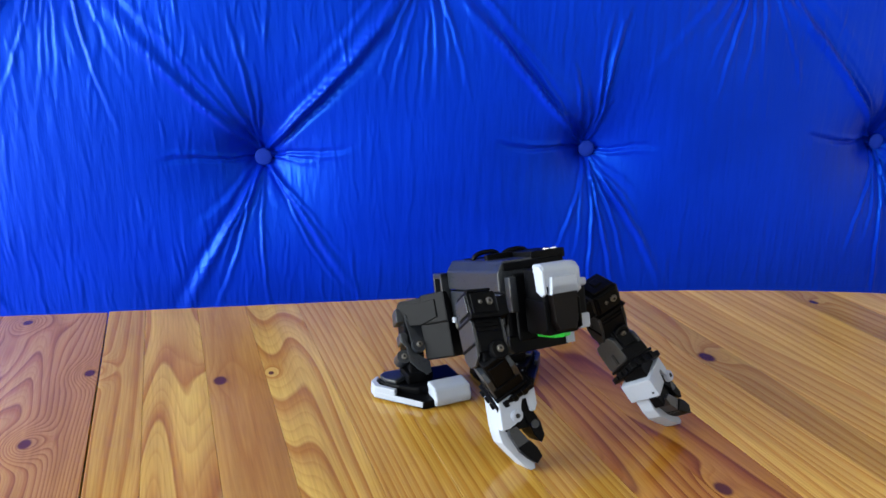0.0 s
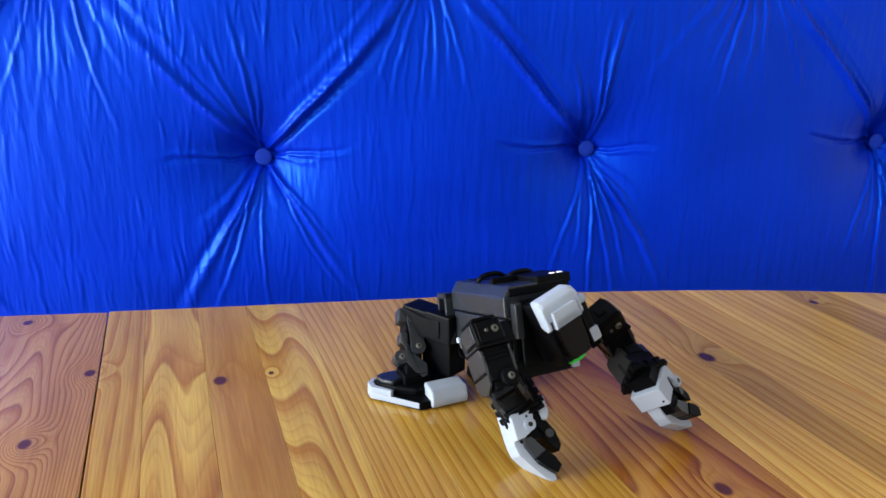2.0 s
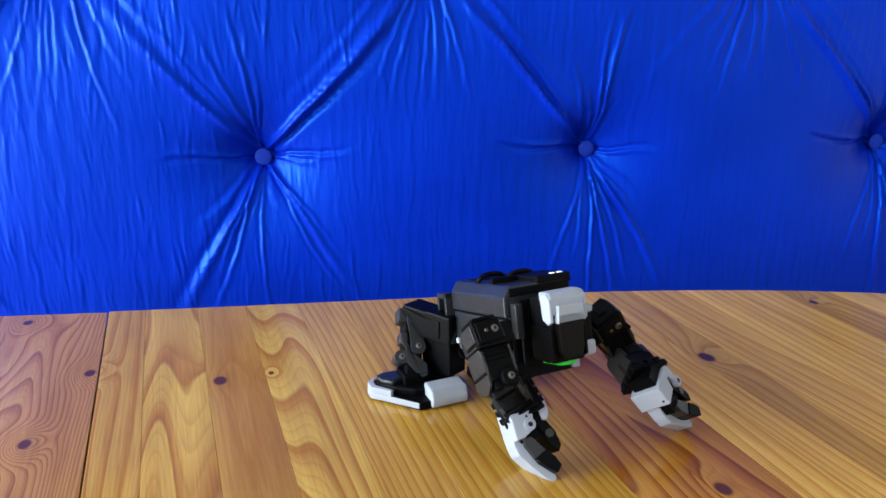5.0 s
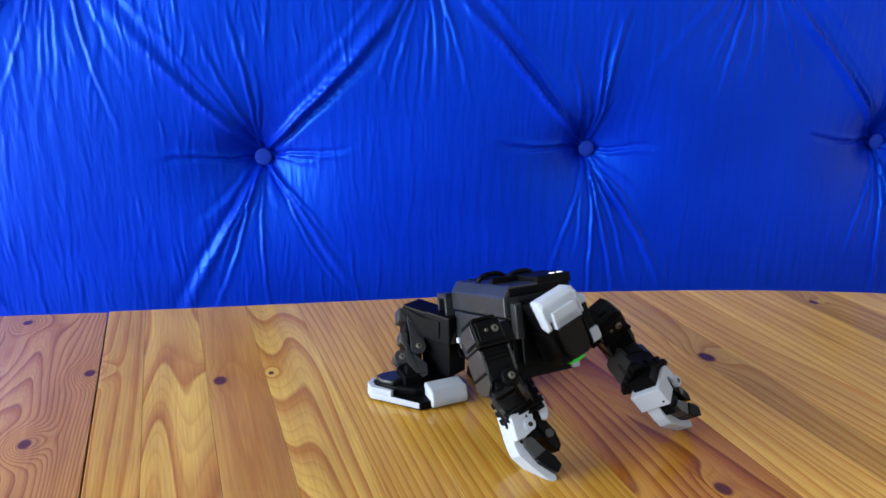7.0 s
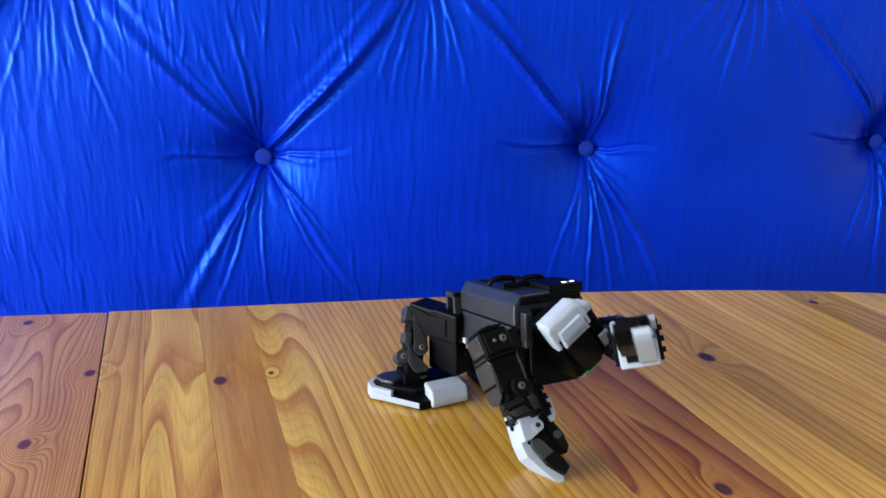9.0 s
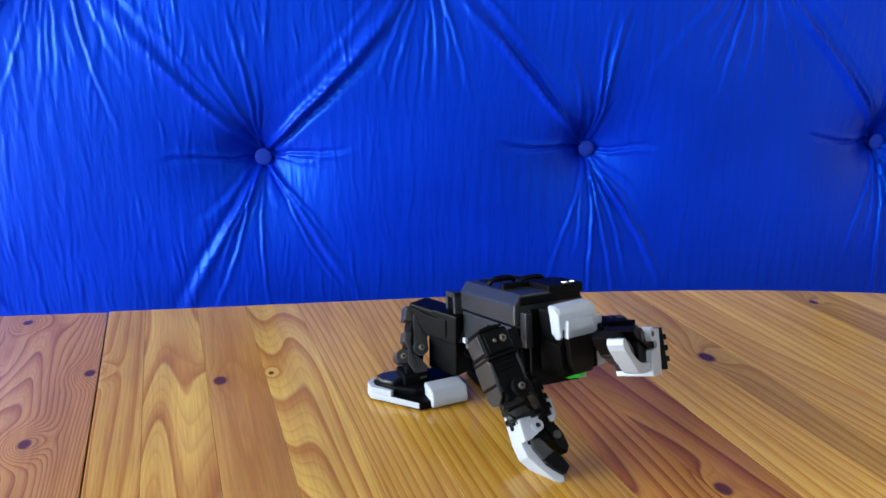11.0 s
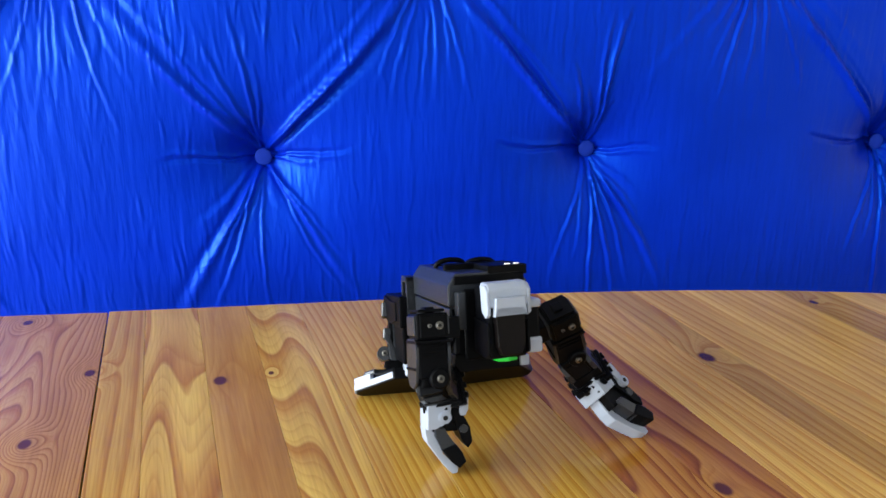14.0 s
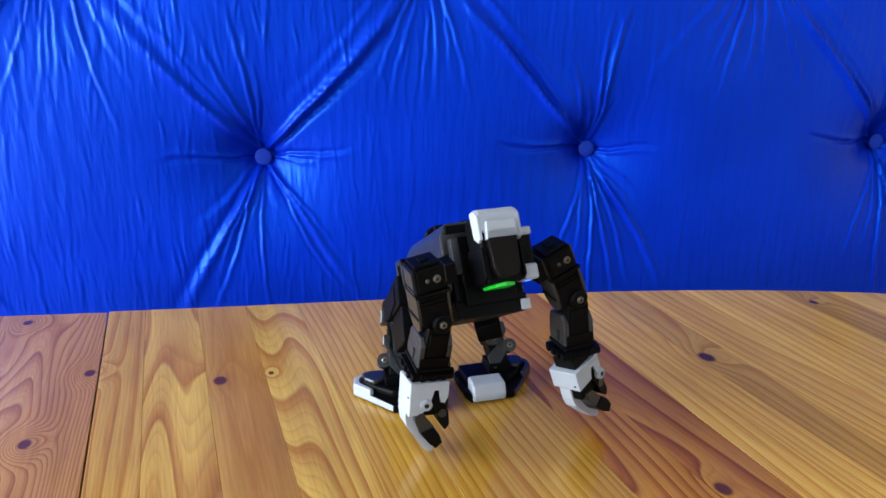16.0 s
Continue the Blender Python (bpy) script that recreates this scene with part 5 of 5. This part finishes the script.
    walk(forearm_left, [
        (0, pose(0.1441, -0.0067, 0.0968, 7.9, 38.3, -49.8)), (0.2, pose(0.1474, -0.0056, 0.0908, 3.1, 30.8, -56)),
        (0.45, pose(0.1545, -0.0068, 0.0793, -1.3, 19.2, -65.2)), (8.3, pose(0.1545, -0.0068, 0.0793, -1.3, 19.2, -65.2)),
        (8.5, pose(0.1587, -0.0142, 0.0739, -3.7, 11.3, -71.8)), (8.6, pose(0.1665, -0.0309, 0.0751, -0.9, -3.9, -86.2)),
        (8.7, pose(0.1742, -0.0477, 0.0764, 10.8, -18.9, -101.1)), (8.8, pose(0.1714, -0.0717, 0.1015, 34.5, -31.6, -119.6)),
        (9, pose(0.1472, -0.0837, 0.1206, 14, -23.9, -100.9)), (9.2, pose(0.1469, -0.0825, 0.1236, 17.2, -29, -100.8)),
        (9.75, pose(0.1482, -0.0839, 0.1139, 9.5, -20.3, -96.3)), (10.2, pose(0.1482, -0.0839, 0.1138, 9.5, -20.3, -96.2)),
        (10.6, pose(0.1469, -0.0825, 0.1236, 17.2, -29, -100.8)), (11.1, pose(0.1482, -0.0839, 0.1139, 9.5, -20.3, -96.3)),
        (11.75, pose(0.1482, -0.0839, 0.1138, 9.5, -20.3, -96.2)), (11.9, pose(0.1478, -0.0837, 0.117, 12, -24.1, -96.9)),
        (12.1, pose(0.1464, -0.0824, 0.1238, 18, -30.9, -100.2)), (12.25, pose(0.1471, -0.0827, 0.1225, 16.3, -28.6, -99.8)),
        (12.5, pose(0.1495, -0.0829, 0.1182, 10.6, -20.8, -98)), (12.65, pose(0.15, -0.0829, 0.1204, 8.3, -16.4, -99.2)),
        (12.8, pose(0.1503, -0.0805, 0.1159, 3.4, -9.1, -98.1)), (12.9, pose(0.1612, -0.0535, 0.0767, 18.6, -28.3, -103.5)),
        (12.95, pose(0.1361, -0.0505, 0.081, -3.5, -13.1, -56.8)), (13, pose(0.1109, -0.0475, 0.0853, 7.4, 9.2, -16.3)),
        (13.15, pose(0.1081, -0.0642, 0.091, 21.7, 16.4, -6.7)), (13.3, pose(0.1056, -0.0799, 0.0907, 34.9, 17.2, 3.1)),
        (13.4, pose(0.0949, -0.0829, 0.087, 54.6, 19.1, 11.9)), (13.5, pose(0.0854, -0.0832, 0.0855, 88.1, 23.8, 18.2)),
        (14, pose(0.0938, -0.0527, 0.0925, 120.2, 44.7, 39.8)), (14.1, pose(0.0947, -0.0529, 0.0918, 120.3, 44.5, 39.7)),
        (14.5, pose(0.1048, -0.0549, 0.0882, 119.9, 41.5, 37.2)), (14.7, pose(0.1066, -0.051, 0.0863, 116.3, 41.6, 35)),
        (15.15, pose(0.1066, -0.051, 0.0862, 116.3, 41.6, 34.9)), (15.3, pose(0.1045, -0.0516, 0.0927, 119.5, 46.7, 39.6)),
        (15.4, pose(0.115, -0.0464, 0.11, 120.6, 60.1, 45)), (15.5, pose(0.1082, -0.0464, 0.1223, 60.6, 72.3, -9.6)),
        (15.6, pose(0.1045, -0.0465, 0.1303, 80.1, 79.6, 8.9)), (15.75, pose(0.0978, -0.0412, 0.1378, 125.6, 84.3, 56.3)),
        (16, pose(0.0969, -0.0385, 0.1381, 84.5, 86, 15.2)),
    ])
    walk(gripper_left, [
        (0, pose(0.1697, -0.037, 0.0655, 22.8, 55.2, -7.8)), (0.2, pose(0.1716, -0.0416, 0.065, 25.1, 54.2, -4.9)),
        (0.45, pose(0.1745, -0.0501, 0.0627, 25.9, 50.8, -1.6)), (8.3, pose(0.1745, -0.0501, 0.0627, 25.9, 50.8, -1.6)),
        (8.5, pose(0.1742, -0.0612, 0.064, 34.2, 51.2, 5.9)), (8.6, pose(0.1696, -0.0779, 0.0784, 30.3, 48.4, -20.5)),
        (8.7, pose(0.165, -0.0946, 0.0928, 28.7, 44.7, -45)), (8.8, pose(0.1501, -0.1091, 0.128, 77, 27.3, -76.8)),
        (9, pose(0.1381, -0.1311, 0.142, 106.1, -19.9, -105.9)), (9.2, pose(0.1383, -0.1277, 0.149, 110.2, -23, -132.1)),
        (9.75, pose(0.1429, -0.1322, 0.1318, 105, -15.7, -125.5)), (10.2, pose(0.1429, -0.1322, 0.1318, 105, -15.7, -125.5)),
        (10.6, pose(0.1383, -0.1277, 0.149, 110.2, -23, -132.1)), (11.1, pose(0.1429, -0.1322, 0.1318, 105, -15.7, -125.5)),
        (11.75, pose(0.1429, -0.1322, 0.1318, 105, -15.7, -125.5)), (11.9, pose(0.1421, -0.1309, 0.1382, 108.5, -16.9, -132.8)),
        (12.1, pose(0.1384, -0.1267, 0.1507, 110.7, -23.5, -132.1)), (12.25, pose(0.1393, -0.128, 0.1475, 110.7, -23.4, -132.2)),
        (12.5, pose(0.1428, -0.1309, 0.1366, 106.1, -17.7, -123.7)), (12.65, pose(0.142, -0.1326, 0.1352, 91.4, -6.1, -118.8)),
        (12.8, pose(0.1429, -0.132, 0.1242, 25.9, 8.6, -113.3)), (12.9, pose(0.1508, -0.0967, 0.1007, 1, 50.7, -89.8)),
        (12.95, pose(0.1548, -0.0791, 0.089, -10, 73.9, -82.1)), (13, pose(0.1588, -0.0614, 0.0772, 169.6, 82.4, 115.1)),
        (13.15, pose(0.1562, -0.0699, 0.0767, 102.9, 78.8, 48.4)), (13.3, pose(0.1538, -0.0773, 0.0758, 60.3, 72.1, 17.5)),
        (13.4, pose(0.1416, -0.073, 0.0705, 34.3, 61.3, -1.9)), (13.5, pose(0.1293, -0.0688, 0.0651, 20.9, 48.7, -8.2)),
        (14, pose(0.1232, -0.0282, 0.0546, 3.3, 39.3, -37.7)), (14.1, pose(0.1243, -0.0283, 0.054, 2.9, 38.9, -38.5)),
        (14.5, pose(0.1367, -0.0306, 0.0527, -2.9, 37.8, -48.7)), (14.7, pose(0.1394, -0.0281, 0.0507, -3.9, 36.2, -51.9)),
        (15.15, pose(0.1394, -0.0281, 0.0507, -3.9, 36.2, -51.9)), (15.3, pose(0.1328, -0.0282, 0.0537, -2.7, 38.8, -47.6)),
        (15.4, pose(0.134, -0.0274, 0.0632, -14.3, 53.2, -55.2)), (15.5, pose(0.1234, -0.049, 0.0739, 32.6, 69, -10.3)),
        (15.6, pose(0.1142, -0.045, 0.0764, 43.9, 70.3, -0.1)), (15.75, pose(0.1011, -0.0362, 0.0774, 55.8, 71.5, 11.4)),
        (16, pose(0.101, -0.0374, 0.0778, 57.8, 71.5, 13.2)),
    ])
    walk(thigh_left, [
        (0, pose(0.0434, 0.096, 0.0966, 176, 27.9, 105.5)), (0.2, pose(0.0453, 0.0932, 0.0903, 178.1, 21.1, 108.6)),
        (0.45, pose(0.0478, 0.0875, 0.0771, 179.8, 4.4, 111.2)), (8.3, pose(0.0478, 0.0876, 0.0771, 179.8, 4.5, 111.2)),
        (8.5, pose(0.0571, 0.0772, 0.0799, -179.9, -4.1, 113.2)), (8.7, pose(0.0561, 0.0808, 0.0791, 180, -2.8, 114.7)),
        (8.8, pose(0.0561, 0.0808, 0.0791, 180, -2.7, 114.7)), (9, pose(0.0561, 0.0808, 0.0791, 180, -2.7, 114.7)),
        (9.2, pose(0.0561, 0.0808, 0.0791, 180, -2.7, 114.7)), (9.75, pose(0.0561, 0.0808, 0.0791, 180, -2.7, 114.7)),
        (10.2, pose(0.0561, 0.0808, 0.0791, 180, -2.7, 114.7)), (10.6, pose(0.0561, 0.0808, 0.0791, 180, -2.7, 114.7)),
        (11.1, pose(0.0561, 0.0808, 0.0791, 180, -2.7, 114.7)), (11.75, pose(0.0561, 0.0808, 0.0791, 180, -2.7, 114.7)),
        (11.9, pose(0.0561, 0.0808, 0.0791, 180, -2.7, 114.7)), (12.1, pose(0.0561, 0.0808, 0.0791, 180, -2.7, 114.7)),
        (12.25, pose(0.0561, 0.0808, 0.0791, 180, -2.7, 114.7)), (12.5, pose(0.0561, 0.0808, 0.0791, 180, -2.7, 114.7)),
        (12.65, pose(0.0561, 0.0808, 0.0791, 180, -2.7, 114.7)), (12.8, pose(0.0562, 0.0845, 0.0783, 180, -0.6, 115.7)),
        (13, pose(0.0546, 0.0999, 0.0739, -178.4, 11.9, 121.8)), (13.15, pose(0.045, 0.0909, 0.0778, 179, 13.9, 105.2)),
        (13.3, pose(0.0255, 0.0729, 0.0874, -179.8, -1, 101.5)), (13.5, pose(0.0143, 0.054, 0.0915, 179.4, 2.5, 91.7)),
        (14, pose(0.0102, 0.0544, 0.1028, 176.2, 13.4, 89.3)), (14.1, pose(0.0109, 0.0545, 0.1021, 176.3, 13.3, 89.4)),
        (14.5, pose(0.0197, 0.0532, 0.0942, 179, 5.9, 95.8)), (14.7, pose(0.0202, 0.0573, 0.0917, 177.4, 12.7, 93.4)),
        (15.15, pose(0.0202, 0.0573, 0.0917, 177.4, 12.6, 93.4)), (15.3, pose(0.0206, 0.0605, 0.0987, 175.7, 20.7, 93.1)),
        (15.4, pose(0.0211, 0.0729, 0.1063, 172.9, 35.5, 92.8)), (15.5, pose(0.0152, 0.0851, 0.108, 165.1, 46.3, 84.8)),
        (15.6, pose(0.0122, 0.0723, 0.1155, 165.1, 42.1, 83.3)), (15.75, pose(0.0072, 0.0643, 0.1223, 161.4, 43.1, 78.8)),
        (16, pose(0.0072, 0.0643, 0.1223, 161.5, 43.1, 78.9)),
    ])
    walk(shin_left, [
        (0, pose(0.0302, 0.1436, 0.0704, 0.8, 37.7, -64.7)), (0.2, pose(0.0286, 0.1427, 0.0702, 0.6, 37.5, -65.1)),
        (0.45, pose(0.0276, 0.1396, 0.0727, 0.7, 40.3, -65)), (8.3, pose(0.0276, 0.1396, 0.0727, 0.7, 40.3, -65)),
        (8.5, pose(0.0351, 0.1285, 0.0839, 1, 54.7, -64.8)), (8.7, pose(0.0327, 0.1317, 0.0818, -0.6, 51.6, -66.8)),
        (8.8, pose(0.0327, 0.1317, 0.0817, -0.6, 51.6, -66.8)), (9, pose(0.0327, 0.1317, 0.0817, -0.6, 51.6, -66.8)),
        (9.2, pose(0.0327, 0.1317, 0.0817, -0.6, 51.6, -66.8)), (9.75, pose(0.0327, 0.1317, 0.0817, -0.6, 51.6, -66.8)),
        (10.2, pose(0.0327, 0.1317, 0.0817, -0.6, 51.6, -66.8)), (10.6, pose(0.0327, 0.1317, 0.0817, -0.6, 51.6, -66.8)),
        (11.1, pose(0.0327, 0.1317, 0.0817, -0.6, 51.6, -66.8)), (11.75, pose(0.0327, 0.1317, 0.0817, -0.6, 51.6, -66.8)),
        (11.9, pose(0.0327, 0.1317, 0.0817, -0.6, 51.6, -66.8)), (12.1, pose(0.0327, 0.1317, 0.0817, -0.6, 51.6, -66.8)),
        (12.25, pose(0.0327, 0.1317, 0.0817, -0.6, 51.6, -66.8)), (12.5, pose(0.0327, 0.1317, 0.0817, -0.6, 51.6, -66.8)),
        (12.65, pose(0.0327, 0.1317, 0.0817, -0.6, 51.6, -66.8)), (12.8, pose(0.0319, 0.1349, 0.0789, -1.1, 47.8, -67.4)),
        (13, pose(0.0257, 0.1464, 0.0623, 0.2, 29.3, -65.6)), (13.15, pose(0.0308, 0.1434, 0.0644, 0, 31.4, -70.4)),
        (13.3, pose(0.0143, 0.1278, 0.0884, 20.5, 62.3, -46.1)), (13.5, pose(0.0126, 0.1099, 0.0891, 15.8, 55.5, -56)),
        (14, pose(0.011, 0.1088, 0.0898, 14.9, 56.1, -57.2)), (14.1, pose(0.0115, 0.109, 0.0893, 13.6, 55, -58.6)),
        (14.5, pose(0.014, 0.1086, 0.0884, 11.6, 58.2, -61.4)), (14.7, pose(0.017, 0.1118, 0.0794, 5.7, 48.5, -67.4)),
        (15.15, pose(0.017, 0.1118, 0.0794, 5.7, 48.5, -67.4)), (15.3, pose(0.0178, 0.1128, 0.0789, 4.6, 47.8, -68.8)),
        (15.4, pose(0.0188, 0.1185, 0.0739, 1.8, 41.6, -72.3)), (15.5, pose(0.0187, 0.1237, 0.0675, 0.6, 34.6, -73.9)),
        (15.6, pose(0.017, 0.1136, 0.078, 4.9, 46.6, -68.3)), (15.75, pose(0.0151, 0.1044, 0.084, 12.1, 54.9, -60.4)),
        (16, pose(0.0151, 0.1044, 0.084, 12.1, 55, -60.4)),
    ])
    walk(foot_left, [
        (0, pose(0.0526, 0.0494, 0, 0, -0, -66)), (0.2, pose(0.0508, 0.0482, 0, 0, -0, -66)),
        (0.45, pose(0.049, 0.047, 0, 0, -0, -66)), (8.3, pose(0.049, 0.047, 0, 0, -0, -66)),
        (8.5, pose(0.0515, 0.047, 0, 0, -0, -66)), (8.7, pose(0.049, 0.047, 0, 0, -0, -66)),
        (8.8, pose(0.049, 0.047, 0, 0, -0, -66)), (9, pose(0.049, 0.047, 0, 0, -0, -66)),
        (9.2, pose(0.049, 0.047, 0, 0, -0, -66)), (9.75, pose(0.049, 0.047, 0, 0, -0, -66)),
        (10.2, pose(0.049, 0.047, 0, 0, -0, -66)), (10.6, pose(0.049, 0.047, 0, 0, -0, -66)),
        (11.1, pose(0.049, 0.047, 0, 0, -0, -66)), (11.75, pose(0.049, 0.047, 0, 0, -0, -66)),
        (11.9, pose(0.049, 0.047, 0, 0, -0, -66)), (12.1, pose(0.049, 0.047, 0, 0, -0, -66)),
        (12.25, pose(0.049, 0.047, 0, 0, -0, -66)), (12.5, pose(0.049, 0.047, 0, 0, -0, -66)),
        (12.65, pose(0.049, 0.047, 0, 0, -0, -66)), (12.8, pose(0.049, 0.047, 0, 0, -0, -66)),
        (13, pose(0.0496, 0.047, 0, 0, -0, -66)), (13.15, pose(0.0461, 0.0434, -0, 0, -0, -70.5)),
        (13.3, pose(0.0333, 0.0587, 0, 0, -0, -69)), (13.5, pose(0.0283, 0.025, 0.0212, 0, -20, -75)),
        (14, pose(0.026, 0.0228, 0.0415, 0, -42, -75)), (14.1, pose(0.0263, 0.0214, 0.0399, 0, -40, -75)),
        (14.5, pose(0.0244, 0.028, 0.0086, 0, -8, -75)), (14.7, pose(0.0266, 0.025, 0, 0, -0, -75)),
        (15.15, pose(0.0266, 0.025, 0, 0, -0, -75)), (15.3, pose(0.0266, 0.025, 0, 0, -0, -75)),
        (15.4, pose(0.0266, 0.025, 0, 0, -0, -75)), (15.5, pose(0.0266, 0.025, 0, 0, -0, -75)),
        (15.6, pose(0.0266, 0.025, 0, 0, -0, -75)), (15.75, pose(0.0266, 0.025, 0, 0, -0, -75)),
        (16, pose(0.0266, 0.025, 0, 0, -0, -75)),
    ])


motions()
